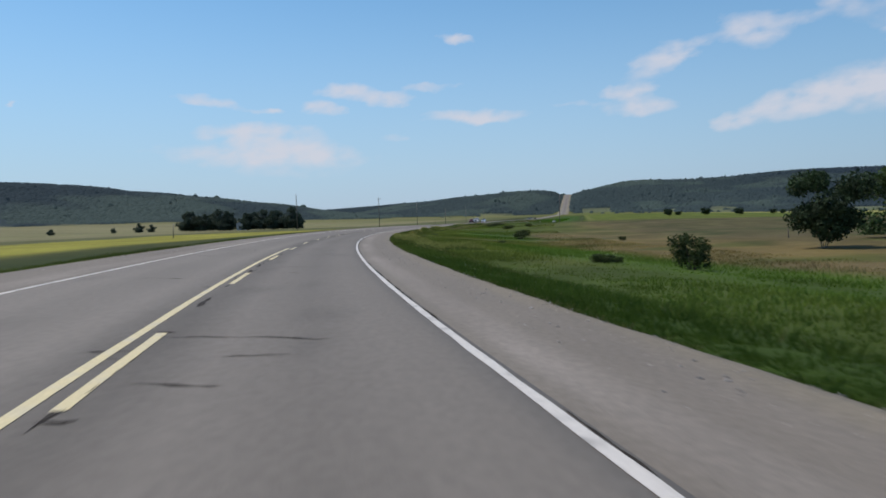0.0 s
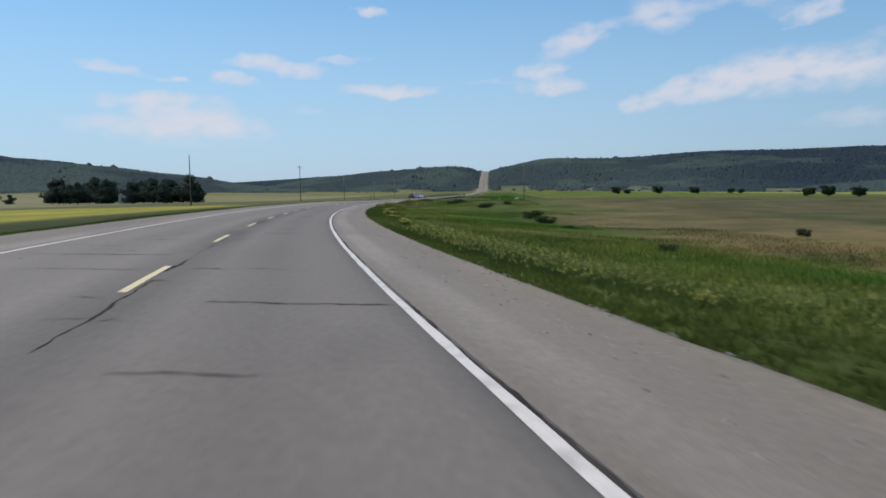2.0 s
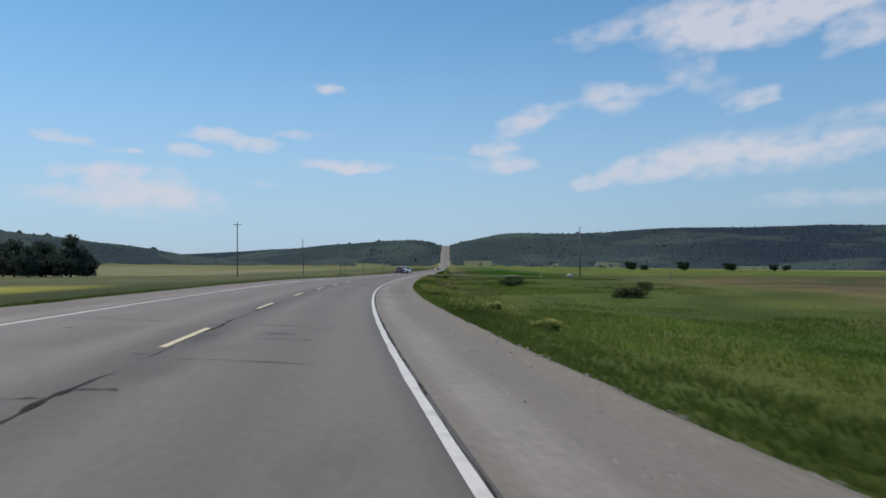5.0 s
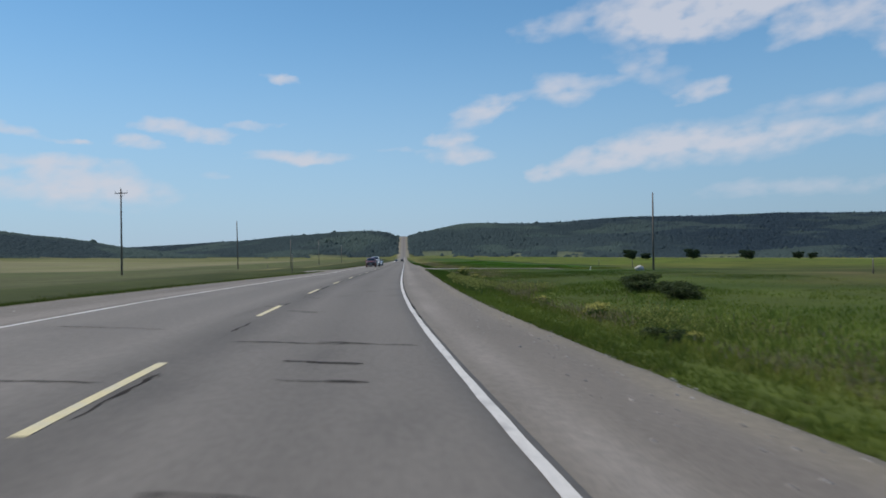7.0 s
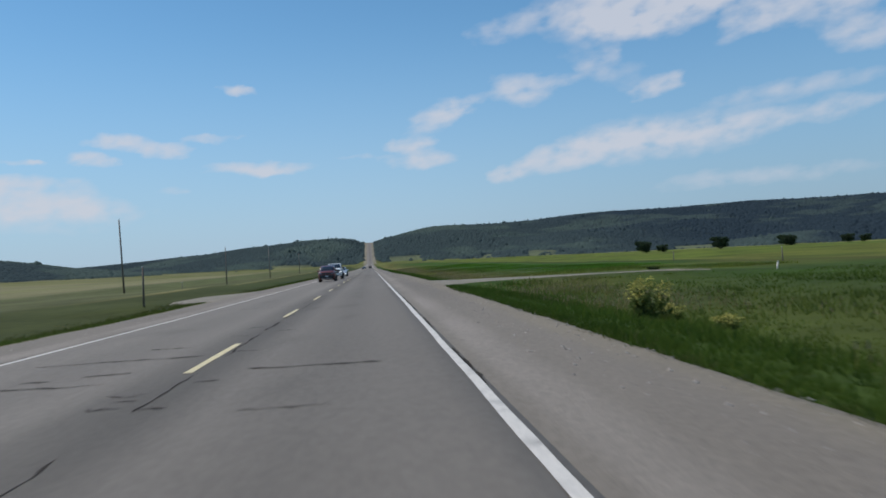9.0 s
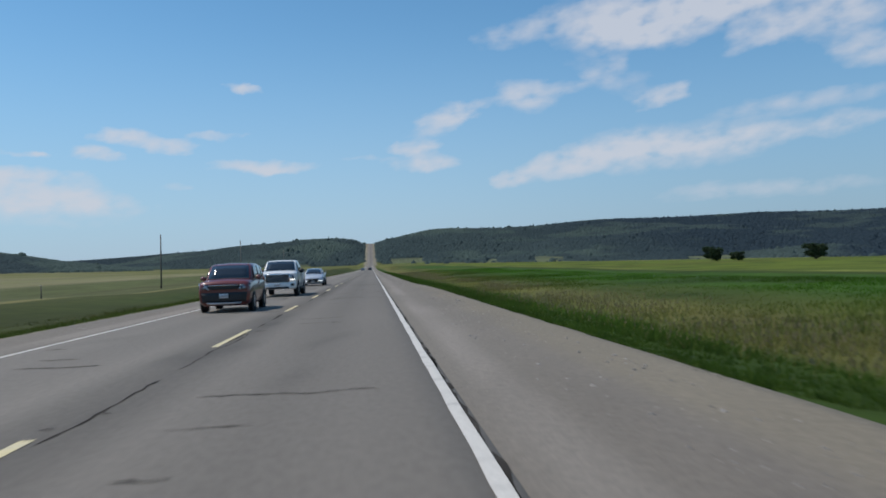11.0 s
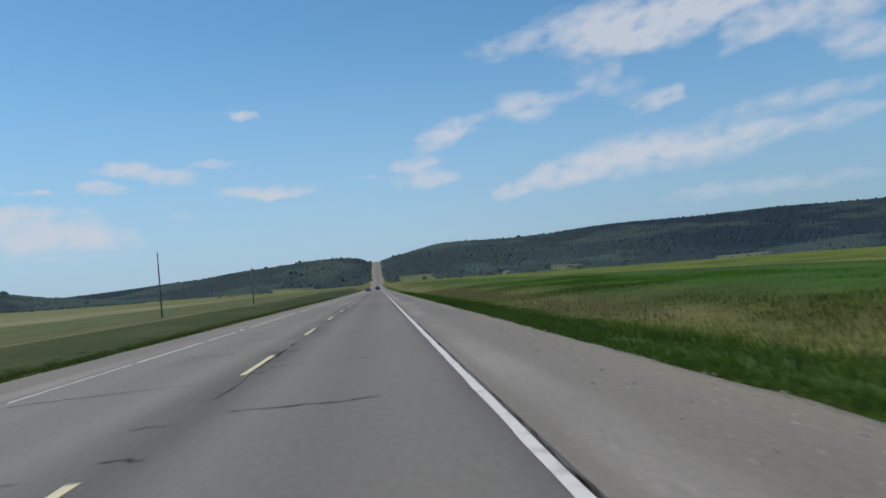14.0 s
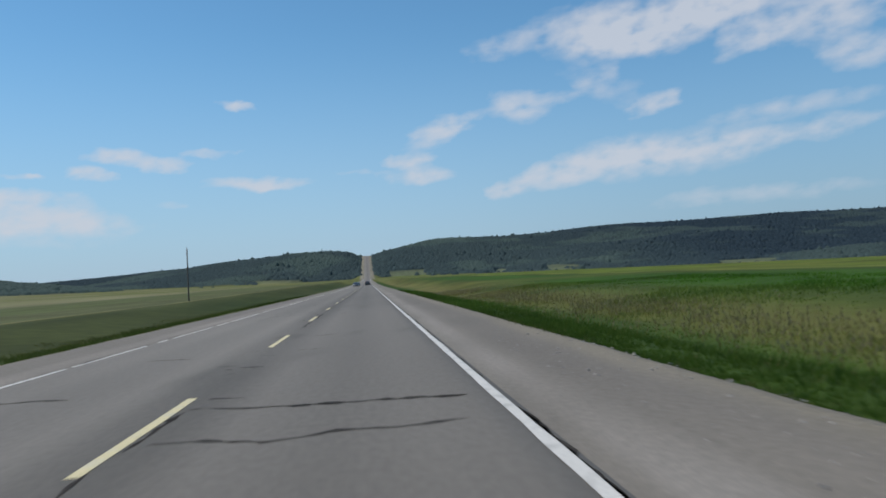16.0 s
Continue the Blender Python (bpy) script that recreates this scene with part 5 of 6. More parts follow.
def loft(name, stations, mat, sill=0.80, shoulder=0.93):
    """A body from cross-sections (y, half width, bottom, belt, deck); rounded at the sill, side and shoulder."""
    bm = bmesh.new()
    rings = []
    for y, hw, lo, belt, deck in stations:
        mid = lo + 0.5 * (belt - lo)
        half = [(0, lo), (hw * sill, lo), (hw * (0.78 + 0.22 * sill), lo + 0.10), (hw * 0.995, mid - 0.05), (hw, mid + 0.06), (hw * (0.5 + 0.5 * shoulder + 0.01), belt - 0.07), (hw * shoulder, belt), (hw * shoulder * 0.8, belt + 0.7 * (deck - belt)), (hw * 0.35, deck), (0, deck + 0.012)]
        pts = half + [(-x, z) for x, z in half[-2:0:-1]]
        rings.append([bm.verts.new((x, y, z)) for x, z in pts])
    n = len(rings[0])
    for a, b in zip(rings, rings[1:]):
        for i in range(n):
            bm.faces.new((a[i], a[(i + 1) % n], b[(i + 1) % n], b[i]))
    bm.faces.new(rings[0][::-1])
    bm.faces.new(rings[-1])
    bmesh.ops.recalc_face_normals(bm, faces=bm.faces)
    me = from_bm(name, bm, mat, True)
    for p in me.polygons:
        if len(p.vertices) > 4:
            p.use_smooth = False
    return me


def cabin(name, stations, mat):
    """The upper body: (y, half width and height at the belt, half width and height of the roof)."""
    bm = bmesh.new()
    rings = []
    for y, wb, zb, wt, zt in stations:
        half = [(wb, zb - 0.05), (wb * 0.5 + wt * 0.5, zb * 0.5 + zt * 0.5), (wt, zt - 0.03), (wt * 0.9, zt), (wt * 0.4, zt + 0.022), (0, zt + 0.03)]
        pts = half + [(-x, z) for x, z in half[-2::-1]]
        rings.append([bm.verts.new((x, y, z)) for x, z in pts])
    n = len(rings[0])
    for a, b in zip(rings, rings[1:]):
        for i in range(n - 1):
            bm.faces.new((a[i], a[i + 1], b[i + 1], b[i]))
    for r in (rings[0], rings[-1]):
        bm.faces.new(r)
    bmesh.ops.recalc_face_normals(bm, faces=bm.faces)
    return from_bm(name, bm, mat, True)


def slab(name, quad, mat, inset=0.0, proud=0.006, thick=0.02, bow=0.0):
    """A thin curved plate over four corners (low left, low right, high right, high left), set proud of them."""
    a, b, c, d = (Vector(q) for q in quad)
    nrm = (b - a).cross(d - a).normalized()
    bm = bmesh.new()
    grid = []
    for layer in (proud, proud - thick):
        rows = []
        for j in range(4):
            v = inset + (1 - 2 * inset) * j / 3
            row = []
            for i in range(7):
                u = inset + (1 - 2 * inset) * i / 6
                p = (a * (1 - u) + b * u) * (1 - v) + (d * (1 - u) + c * u) * v
                row.append(bm.verts.new(p + nrm * (layer + bow * (1 - (2 * u - 1) ** 2))))
            rows.append(row)
        grid.append(rows)
    for k, rows in enumerate(grid):
        for j in range(3):
            for i in range(6):
                f = (rows[j][i], rows[j][i + 1], rows[j + 1][i + 1], rows[j + 1][i])
                bm.faces.new(f if k == 0 else f[::-1])
    o, q = grid
    rim = [(0, i) for i in range(7)] + [(j, 6) for j in range(1, 4)] + [(3, i) for i in range(5, -1, -1)] + [(j, 0) for j in (2, 1)]
    for (j1, i1), (j2, i2) in zip(rim, rim[1:] + rim[:1]):
        bm.faces.new((o[j1][i1], q[j1][i1], q[j2][i2], o[j2][i2]))
    return from_bm(name, bm, mat, True)


def mirrored(quad):
    a, b, c, d = [(-x, y, z) for x, y, z in quad]
    return [b, a, d, c]


def lathe(name, profile, mat, sides=28):
    """A ring about the x axis from (x, radius) pairs."""
    bm = bmesh.new()
    rings = [[bm.verts.new((x, r * math.cos(2 * math.pi * i / sides), r * math.sin(2 * math.pi * i / sides))) for i in range(sides)] for x, r in profile]
    for a, b in zip(rings, rings[1:]):
        for i in range(sides):
            bm.faces.new((a[i], a[(i + 1) % sides], b[(i + 1) % sides], b[i]))
    bm.faces.new(rings[0])
    bm.faces.new(rings[-1][::-1])
    bmesh.ops.recalc_face_normals(bm, faces=bm.faces)
    return from_bm(name, bm, mat, True)


def add_wheels(root, hw, axles, r, width, spokes):
    tyre = lathe("tyre", ((-width / 2, r * 0.62), (-width / 2, r * 0.93), (-width * 0.38, r), (width * 0.38, r), (width / 2, r * 0.93), (width / 2, r * 0.66), (width * 0.34, r * 0.62)), M["rubber"])
    bm = bmesh.new()
    for k in range(spokes):
        q = Matrix.Rotation(2 * math.pi * k / spokes, 4, "X")
        for z in (-1, 1):
            sub = bmesh.new()
            box(sub, (width * 0.30, -0.035 + 0.03 * z, r * 0.08), (width * 0.44, 0.03 + 0.03 * z, r * 0.64))
            sub.transform(q)
            tmp = bpy.data.meshes.new("spoke")
            sub.to_mesh(tmp)
            sub.free()
            bm.from_mesh(tmp)
            bpy.data.meshes.remove(tmp)
    rim = from_bm("rim", bm, M["alloy"])
    barrel = lathe("barrel", ((width * 0.1, r * 0.2), (width * 0.12, r * 0.6), (width * 0.40, r * 0.64), (width * 0.43, r * 0.68), (width * 0.30, r * 0.68)), M["black_trim"])
    cap = lathe("hub_cap", ((width * 0.30, r * 0.2), (width * 0.46, r * 0.17), (width * 0.47, r * 0.05)), M["alloy"], 14)
    arch = lathe("wheel_arch", ((-0.03, r * 1.20), (0.0, r * 1.20), (0.004, r * 1.15)), M["black_trim"], 32)
    for y in axles:
        for sx in (-1, 1):
            w = new("wheel")
            w.parent = root
            w.matrix_basis = pose(sx * (hw - width * 0.34), y, r, 0, 0, 0 if sx > 0 else 180)
            for nm, me in (("tyre", tyre), ("rim", rim), ("barrel", barrel), ("hub_cap", cap)):
                part(nm, me, w)
            a = part("wheel_arch", arch, root)
            a.matrix_basis = pose(sx * (hw + 0.002), y, r * 1.04, 0, 0, 0 if sx > 0 else 180)


def both(name, quad, mat, parent, **kw):
    for q in (quad, mirrored(quad)):
        part(name, slab(name, q, mat, **kw), parent)


def mirrors(root, x, y, z, paint, size=1.0):
    for sx in (-1, 1):
        bm = bmesh.new()
        bmesh.ops.create_icosphere(bm, subdivisions=2, radius=1)
        for v in bm.verts:
            v.co = Vector((v.co.x * 0.11 * size, v.co.y * 0.07 * size, v.co.z * 0.085 * size))
        ob = part("wing_mirror", from_bm("wing_mirror", bm, paint, True), root)
        ob.location = (sx * x, y, z)
        bm = bmesh.new()
        tube(bm, (0, 0.01, -0.02), (-sx * 0.14, 0.02, -0.06), 0.03, 0.03, 6)
        part("mirror_arm", from_bm("mirror_arm", bm, M["black_trim"]), ob)


def plate_bar(root, y, z, width=0.30):
    pl = part("number_plate", slab("number_plate", [(-width / 2, y, z - 0.075), (width / 2, y, z - 0.075), (width / 2, y, z + 0.075), (-width / 2, y, z + 0.075)], M["plate"], 0, 0.0, 0.012), root, "pale number plate")
    part("plate_mark", slab("plate_mark", [(-width * 0.36, y - 0.001, z - 0.018), (width * 0.36, y - 0.001, z - 0.018), (width * 0.36, y - 0.001, z + 0.018), (-width * 0.36, y - 0.001, z + 0.018)], M["steel"], 0, 0.002, 0.004), pl)


def sedan(paint, label):
    """A saloon with its front at y = 0, facing -y."""
    root = new("sedan_car")
    p = PAINT[paint]
    part("body", loft("body", ((0.0, 0.70, 0.30, 0.56, 0.60), (0.04, 0.79, 0.23, 0.62, 0.67), (0.16, 0.87, 0.18, 0.69, 0.75), (0.5, 0.91, 0.16, 0.79, 0.86), (0.9, 0.925, 0.16, 0.86, 0.93), (1.2, 0.93, 0.16, 0.90, 0.97), (1.5, 0.933, 0.16, 0.92, 0.98),
                               (2.6, 0.933, 0.17, 0.93, 0.98), (3.8, 0.93, 0.18, 0.96, 1.03), (4.45, 0.90, 0.21, 0.98, 1.08), (4.74, 0.85, 0.27, 0.95, 1.05), (4.84, 0.76, 0.36, 0.88, 0.98), (4.86, 0.66, 0.42, 0.82, 0.9)), p), root)
    cab = part("cabin", cabin("cabin", ((1.14, 0.80, 0.94, 0.74, 0.945), (2.05, 0.84, 0.96, 0.60, 1.38), (2.55, 0.85, 0.97, 0.62, 1.425), (3.1, 0.85, 0.98, 0.61, 1.40), (3.6, 0.83, 1.00, 0.58, 1.31), (4.38, 0.74, 1.04, 0.66, 1.065)), p), root)
    part("windscreen", slab("windscreen", [(-0.72, 1.19, 0.965), (0.72, 1.19, 0.965), (0.54, 2.03, 1.38), (-0.54, 2.03, 1.38)], M["glass_dark"], 0.02, 0.012, 0.02, 0.03), cab)
    part("rear_window", slab("rear_window", [(0.64, 4.33, 1.07), (-0.64, 4.33, 1.07), (-0.52, 3.64, 1.31), (0.52, 3.64, 1.31)], M["glass_dark"], 0.03, 0.014, 0.02, 0.03), cab)
    both("side_window", [(0.842, 1.62, 0.985), (0.85, 2.62, 0.99), (0.635, 2.60, 1.38), (0.635, 2.10, 1.345)], M["glass_dark"], cab, inset=0.04, proud=0.016)
    both("side_window", [(0.85, 2.70, 0.99), (0.835, 3.62, 1.02), (0.60, 3.45, 1.315), (0.635, 2.68, 1.38)], M["glass_dark"], cab, inset=0.05, proud=0.016)
    part("grille", slab("grille", [(-0.36, 0.0, 0.36), (0.36, 0.0, 0.36), (0.56, 0.0, 0.59), (-0.56, 0.0, 0.59)], M["black_trim"], 0, 0.03, 0.05, 0.02), root, "black radiator grille")
    for k in range(4):
        z = 0.40 + 0.045 * k
        part("grille_bar", slab("grille_bar", [(-0.5, -0.025, z), (0.5, -0.025, z), (0.5, -0.025, z + 0.012), (-0.5, -0.025, z + 0.012)], M["black_trim"], 0, 0.022, 0.012, 0.02), root)
    part("badge", slab("badge", [(-0.06, -0.04, 0.51), (0.06, -0.04, 0.51), (0.06, -0.04, 0.56), (-0.06, -0.04, 0.56)], M["chrome"], 0, 0.03, 0.02), root)
    part("lower_intake", slab("lower_intake", [(-0.55, 0.0, 0.30), (0.55, 0.0, 0.30), (0.60, 0.0, 0.37), (-0.60, 0.0, 0.37)], M["black_trim"], 0, 0.02, 0.05, 0.01), root)
    both("headlight", [(0.57, 0.03, 0.545), (0.885, 0.30, 0.61), (0.885, 0.56, 0.765), (0.60, 0.09, 0.645)], M["lamp_glass"], root, proud=0.03, thick=0.05, bow=0.075)
    both("daytime_light", [(0.46, -0.01, 0.385), (0.84, 0.11, 0.43), (0.84, 0.11, 0.465), (0.46, -0.01, 0.41)], M["running_light"], root, proud=0.035, thick=0.04, bow=0.045)
    both("door_seam", [(0.937, 2.655, 0.32), (0.937, 2.67, 0.32), (0.92, 2.67, 0.92), (0.92, 2.655, 0.92)], M["black_trim"], root, proud=0.004, thick=0.01)
    both("door_seam", [(0.937, 1.50, 0.32), (0.937, 1.515, 0.32), (0.92, 1.515, 0.90), (0.92, 1.50, 0.90)], M["black_trim"], root, proud=0.004, thick=0.01)
    both("door_handle", [(0.93, 2.40, 0.80), (0.93, 2.58, 0.80), (0.93, 2.58, 0.83), (0.93, 2.40, 0.83)], M["chrome"], root, proud=0.03, thick=0.03)
    both("door_handle", [(0.93, 3.40, 0.82), (0.93, 3.58, 0.82), (0.93, 3.58, 0.85), (0.93, 3.40, 0.85)], M["chrome"], root, proud=0.03, thick=0.03)
    both("tail_light", [(0.84, 4.76, 0.78), (0.58, 4.87, 0.78), (0.58, 4.86, 0.92), (0.83, 4.72, 0.93)], M["tail_red"], root, proud=0.02, thick=0.04)
    mirrors(root, 1.0, 1.72, 1.02, p)
    plate_bar(root, -0.05, 0.36)
    add_wheels(root, 0.925, (0.95, 3.75), 0.335, 0.22, 10)
    return tagged(root, label, "car", "vehicles on the highway")


def boxy_suv(paint, label):
    """A short, tall hatchback-like car, front at y = 0."""
    root = new("compact_suv")
    p = PAINT[paint]
    part("body", loft("body", ((0.0, 0.80, 0.32, 0.88, 0.93), (0.05, 0.86, 0.26, 0.95, 1.0), (0.2, 0.89, 0.22, 1.0, 1.06), (0.6, 0.898, 0.22, 1.02, 1.09), (0.95, 0.90, 0.22, 1.03, 1.11), (2.4, 0.90, 0.21, 1.01, 1.07), (3.6, 0.895, 0.22, 1.03, 1.08),
                               (3.98, 0.87, 0.26, 1.03, 1.07), (4.12, 0.80, 0.32, 0.99, 1.03), (4.14, 0.72, 0.40, 0.94, 0.98)), p), root)
    cab = part("cabin", cabin("cabin", ((0.90, 0.80, 1.05, 0.76, 1.06), (1.44, 0.84, 1.06, 0.71, 1.54), (2.0, 0.85, 1.06, 0.73, 1.60), (3.2, 0.85, 1.07, 0.72, 1.59), (3.78, 0.83, 1.07, 0.69, 1.55), (4.06, 0.79, 1.04, 0.74, 1.10)), p), root)
    part("windscreen", slab("windscreen", [(-0.75, 0.94, 1.075), (0.75, 0.94, 1.075), (0.665, 1.42, 1.535), (-0.665, 1.42, 1.535)], M["glass_dark"], 0.02, 0.012, 0.02, 0.03), cab)
    part("rear_window", slab("rear_window", [(0.68, 4.02, 1.10), (-0.68, 4.02, 1.10), (-0.58, 3.78, 1.50), (0.58, 3.78, 1.50)], M["glass_dark"], 0.03, 0.014, 0.02, 0.03), cab)
    both("side_window", [(0.845, 1.18, 1.075), (0.855, 2.2, 1.08), (0.745, 2.2, 1.545), (0.735, 1.56, 1.52)], M["glass_dark"], cab, inset=0.04, proud=0.018)
    both("side_window", [(0.855, 2.27, 1.08), (0.855, 3.1, 1.085), (0.74, 3.1, 1.54), (0.745, 2.27, 1.545)], M["glass_dark"], cab, inset=0.04, proud=0.018)
    both("side_window", [(0.855, 3.17, 1.085), (0.84, 3.78, 1.09), (0.72, 3.66, 1.51), (0.74, 3.17, 1.54)], M["glass_dark"], cab, inset=0.05, proud=0.018)
    both("roof_rail", [(0.58, 1.75, 1.575), (0.58, 3.5, 1.575), (0.56, 3.5, 1.60), (0.56, 1.75, 1.60)], M["steel"], cab, proud=0.02, thick=0.03)
    part("grille", slab("grille", [(-0.48, 0.0, 0.76), (0.48, 0.0, 0.76), (0.52, 0.0, 0.88), (-0.52, 0.0, 0.88)], M["black_trim"], 0, 0.02, 0.04, 0.02), root, "narrow black grille")
    part("grille_trim", slab("grille_trim", [(-0.50, -0.015, 0.885), (0.50, -0.015, 0.885), (0.50, -0.015, 0.905), (-0.50, -0.015, 0.905)], M["chrome"], 0, 0.025, 0.02, 0.02), root)
    part("lower_intake", slab("lower_intake", [(-0.74, 0.03, 0.34), (0.74, 0.03, 0.34), (0.78, 0.03, 0.66), (-0.78, 0.03, 0.66)], M["black_trim"], 0, 0.03, 0.06, 0.04), root)
    part("skid_plate", slab("skid_plate", [(-0.55, 0.02, 0.30), (0.55, 0.02, 0.30), (0.60, 0.0, 0.36), (-0.60, 0.0, 0.36)], M["alloy"], 0, 0.075, 0.04, 0.02), root)
    both("headlight", [(0.50, -0.01, 0.74), (0.86, 0.10, 0.76), (0.885, 0.22, 0.95), (0.52, 0.015, 0.90)], M["lamp_glass"], root, proud=0.03, thick=0.06, bow=0.055)
    both("fog_light", [(0.66, 0.02, 0.47), (0.76, 0.05, 0.47), (0.76, 0.05, 0.55), (0.66, 0.02, 0.55)], M["lamp_glass"], root, proud=0.03, thick=0.03)
    both("door_seam", [(0.903, 2.235, 0.36), (0.903, 2.25, 0.36), (0.885, 2.25, 1.02), (0.885, 2.235, 1.02)], M["black_trim"], root, proud=0.004, thick=0.01)
    both("door_handle", [(0.89, 1.98, 0.90), (0.89, 2.16, 0.90), (0.89, 2.16, 0.93), (0.89, 1.98, 0.93)], p, root, proud=0.035, thick=0.03)
    both("tail_light", [(0.84, 3.96, 0.95), (0.72, 4.08, 0.95), (0.68, 3.92, 1.40), (0.76, 3.80, 1.40)], M["tail_red"], root, proud=0.03, thick=0.06)
    mirrors(root, 0.98, 1.42, 1.12, p)
    plate_bar(root, -0.08, 0.55)
    add_wheels(root, 0.89, (0.82, 3.39), 0.34, 0.22, 5)
    return tagged(root, label, "car", "vehicles on the highway")


def pickup(paint, label):
    """A crew-cab pickup truck, front at y = 0."""
    root = new("pickup_truck")
    p = PAINT[paint]
    part("body", loft("body", ((0.0, 0.95, 0.48, 1.17, 1.20), (0.06, 0.985, 0.42, 1.21, 1.26), (0.25, 1.0, 0.39, 1.24, 1.32), (0.9, 1.005, 0.38, 1.26, 1.36), (1.55, 1.005, 0.38, 1.27, 1.36), (2.6, 1.0, 0.38, 1.27, 1.31), (3.72, 1.0, 0.39, 1.28, 1.31)), p, 0.88, 0.975), root)
    part("bed", loft("bed", ((3.78, 1.0, 0.41, 1.28, 1.285), (4.6, 1.01, 0.43, 1.30, 1.305), (5.72, 1.0, 0.48, 1.32, 1.325), (5.82, 0.97, 0.58, 1.30, 1.31)), p, 0.88, 0.985), root, "white pickup bed")
    part("bed_cover", slab("bed_cover", [(-0.82, 3.85, 1.315), (0.82, 3.85, 1.315), (0.82, 5.7, 1.34), (-0.82, 5.7, 1.34)], M["black_trim"], 0, 0.004, 0.03), root)
    cab = part("cabin", cabin("cabin", ((1.42, 0.93, 1.30, 0.88, 1.31), (2.05, 0.955, 1.30, 0.78, 1.86), (2.7, 0.965, 1.30, 0.80, 1.91), (3.3, 0.965, 1.30, 0.79, 1.90), (3.62, 0.955, 1.30, 0.78, 1.86), (3.74, 0.93, 1.30, 0.86, 1.32)), p), root)
    part("windscreen", slab("windscreen", [(-0.86, 1.47, 1.335), (0.86, 1.47, 1.335), (0.73, 2.03, 1.85), (-0.73, 2.03, 1.85)], M["glass_dark"], 0.02, 0.012, 0.02, 0.03), cab)
    both("side_window", [(0.965, 1.78, 1.32), (0.97, 2.66, 1.325), (0.82, 2.66, 1.85), (0.81, 2.16, 1.82)], M["glass_dark"], cab, inset=0.04, proud=0.02)
    both("side_window", [(0.97, 2.74, 1.325), (0.965, 3.58, 1.33), (0.81, 3.52, 1.82), (0.82, 2.74, 1.85)], M["glass_dark"], cab, inset=0.05, proud=0.02)
    part("grille", slab("grille", [(-0.60, 0.0, 0.76), (0.60, 0.0, 0.76), (0.62, 0.01, 1.14), (-0.62, 0.01, 1.14)], M["black_trim"], 0, 0.025, 0.05, 0.015), root, "large dark grille")
    for k in range(8):
        z = 0.785 + 0.045 * k
        part("grille_bar", slab("grille_bar", [(-0.6, -0.02, z), (0.6, -0.02, z), (0.6, -0.02, z + 0.012), (-0.6, -0.02, z + 0.012)], M["steel"], 0, 0.03, 0.02, 0.015), root)
    both("headlight", [(0.66, 0.0, 0.88), (0.955, 0.03, 0.90), (0.96, 0.05, 1.14), (0.66, 0.01, 1.13)], M["lamp_glass"], root, proud=0.03, thick=0.05)
    both("lamp_strip", [(0.66, -0.02, 0.87), (0.955, 0.01, 0.885), (0.955, 0.01, 0.915), (0.66, -0.02, 0.905)], M["running_light"], root, proud=0.03, thick=0.03)
    both("grille_trim", [(0.60, -0.015, 0.74), (0.645, -0.015, 0.74), (0.66, -0.01, 1.17), (0.62, -0.01, 1.17)], M["chrome"], root, proud=0.035, thick=0.05)
    part("grille_top", slab("grille_top", [(-0.64, -0.01, 1.14), (0.64, -0.01, 1.14), (0.64, -0.005, 1.185), (-0.64, -0.005, 1.185)], M["chrome"], 0, 0.035, 0.05, 0.01), root)
    part("front_bumper", slab("front_bumper", [(-0.96, 0.04, 0.42), (0.96, 0.04, 0.42), (0.98, 0.04, 0.71), (-0.98, 0.04, 0.71)], p, 0, 0.09, 0.16, 0.06), root)
    part("lower_intake", slab("lower_intake", [(-0.62, 0.0, 0.42), (0.62, 0.0, 0.42), (0.58, 0.0, 0.52), (-0.58, 0.0, 0.52)], M["black_trim"], 0, 0.125, 0.05, 0.015), root)
    both("fog_light", [(0.70, -0.03, 0.56), (0.88, -0.02, 0.56), (0.88, -0.02, 0.68), (0.70, -0.03, 0.68)], M["black_trim"], root, proud=0.05, thick=0.04)
    both("door_seam", [(1.003, 2.70, 0.52), (1.003, 2.715, 0.52), (0.975, 2.715, 1.22), (0.975, 2.70, 1.22)], M["black_trim"], root, proud=0.004, thick=0.01)
    both("door_seam", [(1.003, 1.72, 0.52), (1.003, 1.735, 0.52), (0.975, 1.735, 1.2), (0.975, 1.72, 1.2)], M["black_trim"], root, proud=0.004, thick=0.01)
    both("door_handle", [(0.99, 2.45, 1.08), (0.99, 2.64, 1.08), (0.99, 2.64, 1.12), (0.99, 2.45, 1.12)], M["black_trim"], root, proud=0.035, thick=0.03)
    both("door_handle", [(0.99, 3.40, 1.09), (0.99, 3.59, 1.09), (0.99, 3.59, 1.13), (0.99, 3.40, 1.13)], M["black_trim"], root, proud=0.035, thick=0.03)
    both("side_step", [(0.98, 1.75, 0.38), (0.98, 3.7, 0.38), (1.0, 3.7, 0.46), (1.0, 1.75, 0.46)], M["black_trim"], root, proud=0.06, thick=0.10)
    both("tail_light", [(0.98, 5.80, 0.85), (0.84, 5.84, 0.85), (0.84, 5.84, 1.22), (0.98, 5.80, 1.22)], M["tail_red"], root, proud=0.02, thick=0.06)
    mirrors(root, 1.12, 1.95, 1.33, M["black_trim"], 1.5)
    plate_bar(root, -0.16, 0.63)
    add_wheels(root, 1.0, (1.0, 4.64), 0.41, 0.27, 6)
    return tagged(root, label, "pickup truck", "vehicles on the highway")


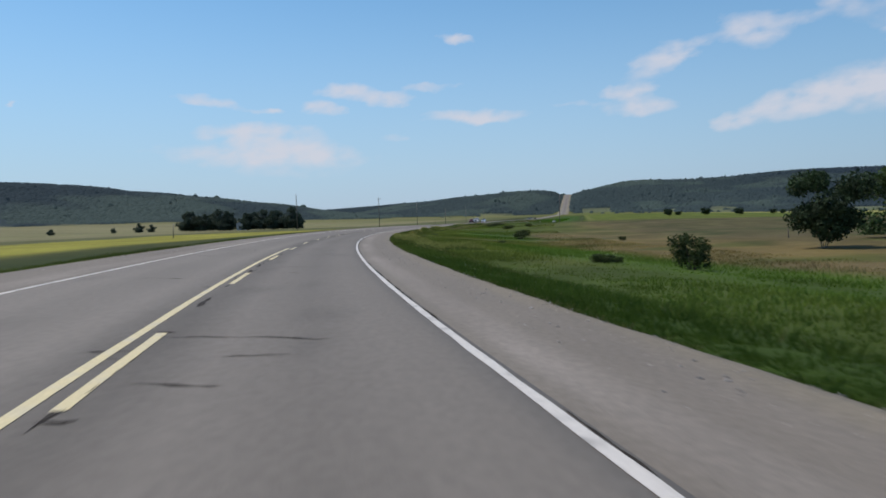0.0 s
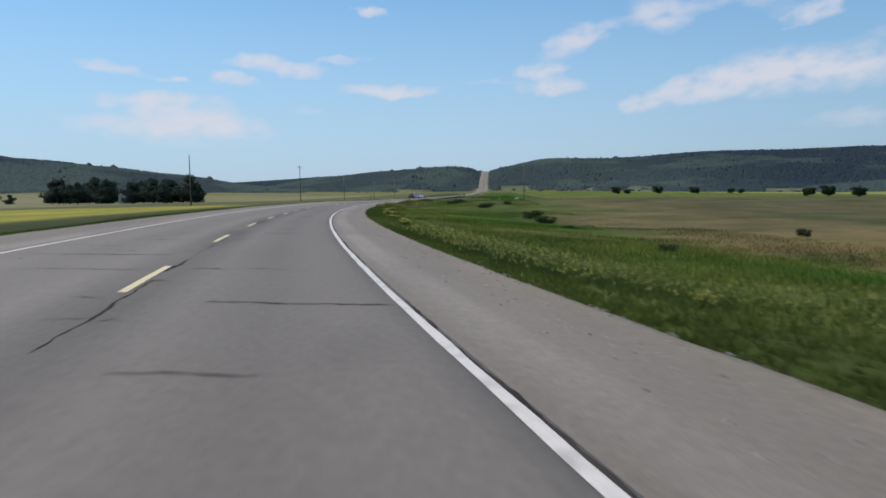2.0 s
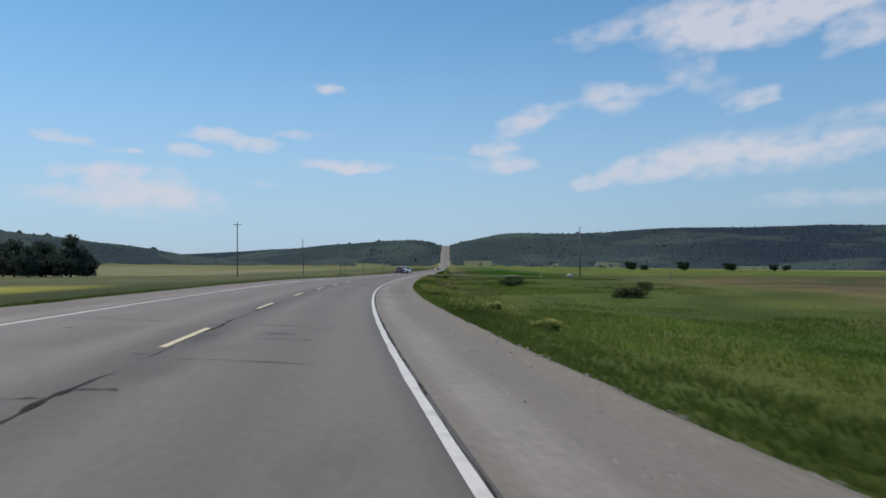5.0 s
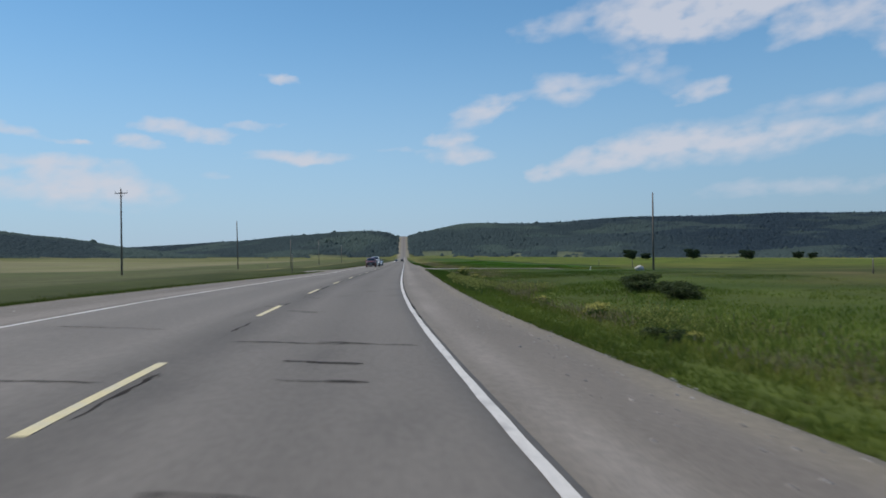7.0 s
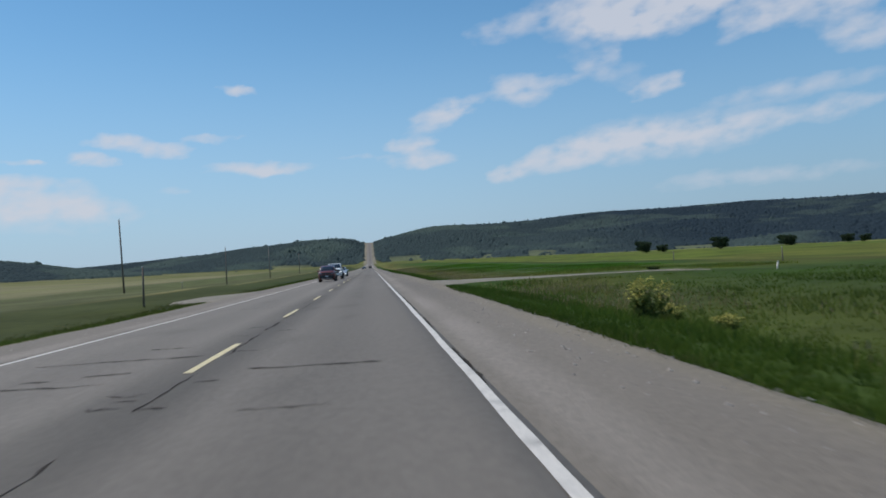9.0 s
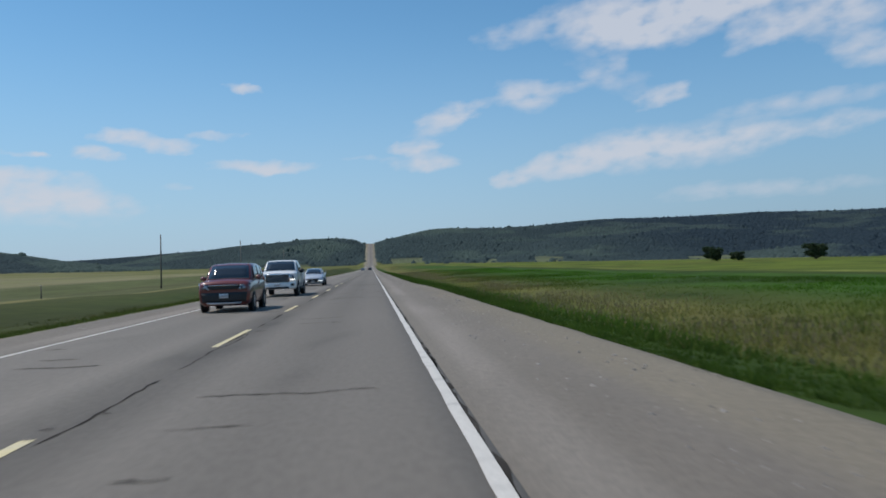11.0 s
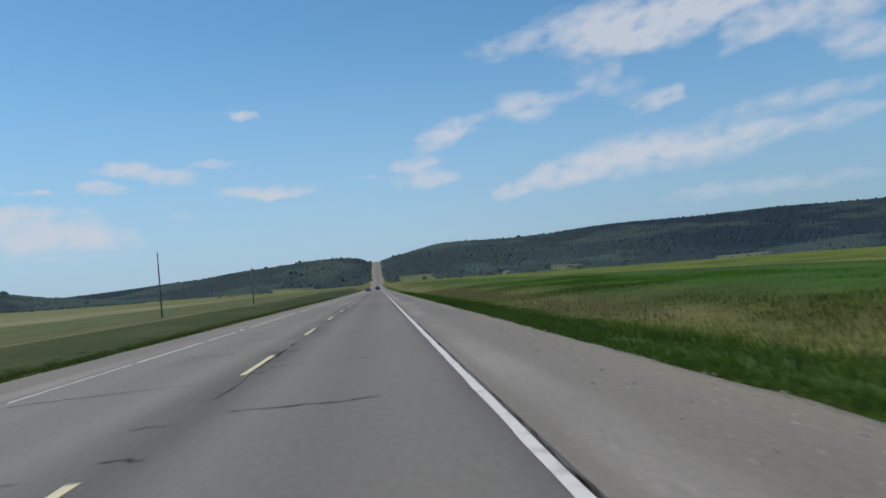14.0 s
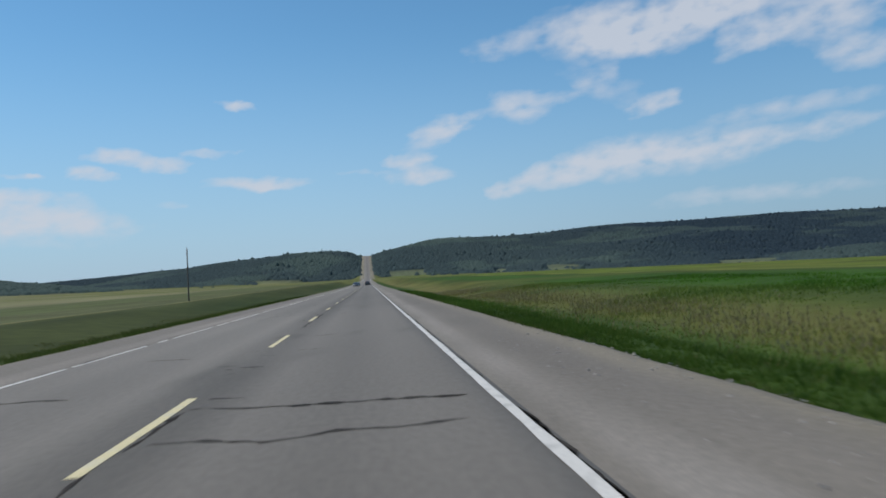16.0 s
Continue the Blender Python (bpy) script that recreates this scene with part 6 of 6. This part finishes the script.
boxy_suv("red", "dark red boxy compact car in the oncoming lane").matrix_basis = pose(-2.16, 75.4, 0) @ Matrix.Diagonal((1.0, 1.0, 1.06, 1.0))
pickup("white", "white crew-cab pickup truck in the oncoming lane").matrix_basis = pose(-2.1, 90.2, 0) @ Matrix.Diagonal((1.0, 1.0, 1.03, 1.0))
silver = sedan("silver", "silver four-door sedan in the oncoming lane")
silver.matrix_basis = pose(-2.2, 116.3, 0) @ Matrix.Diagonal((1.0, 1.0, 1.06, 1.0))
dark = boxy_suv("charcoal", "dark car far ahead on the highway")
dark.matrix_basis = pose(1.85, 470.0, float(road_z(468)), 0, 0, 180)
far_car = sedan("charcoal", "dark sedan far off in the oncoming lane")
far_car.matrix_basis = pose(-1.9, 440.0, float(road_z(442)))
copy_thing(far_car, pose(-1.9, 470.0, float(road_z(472))))
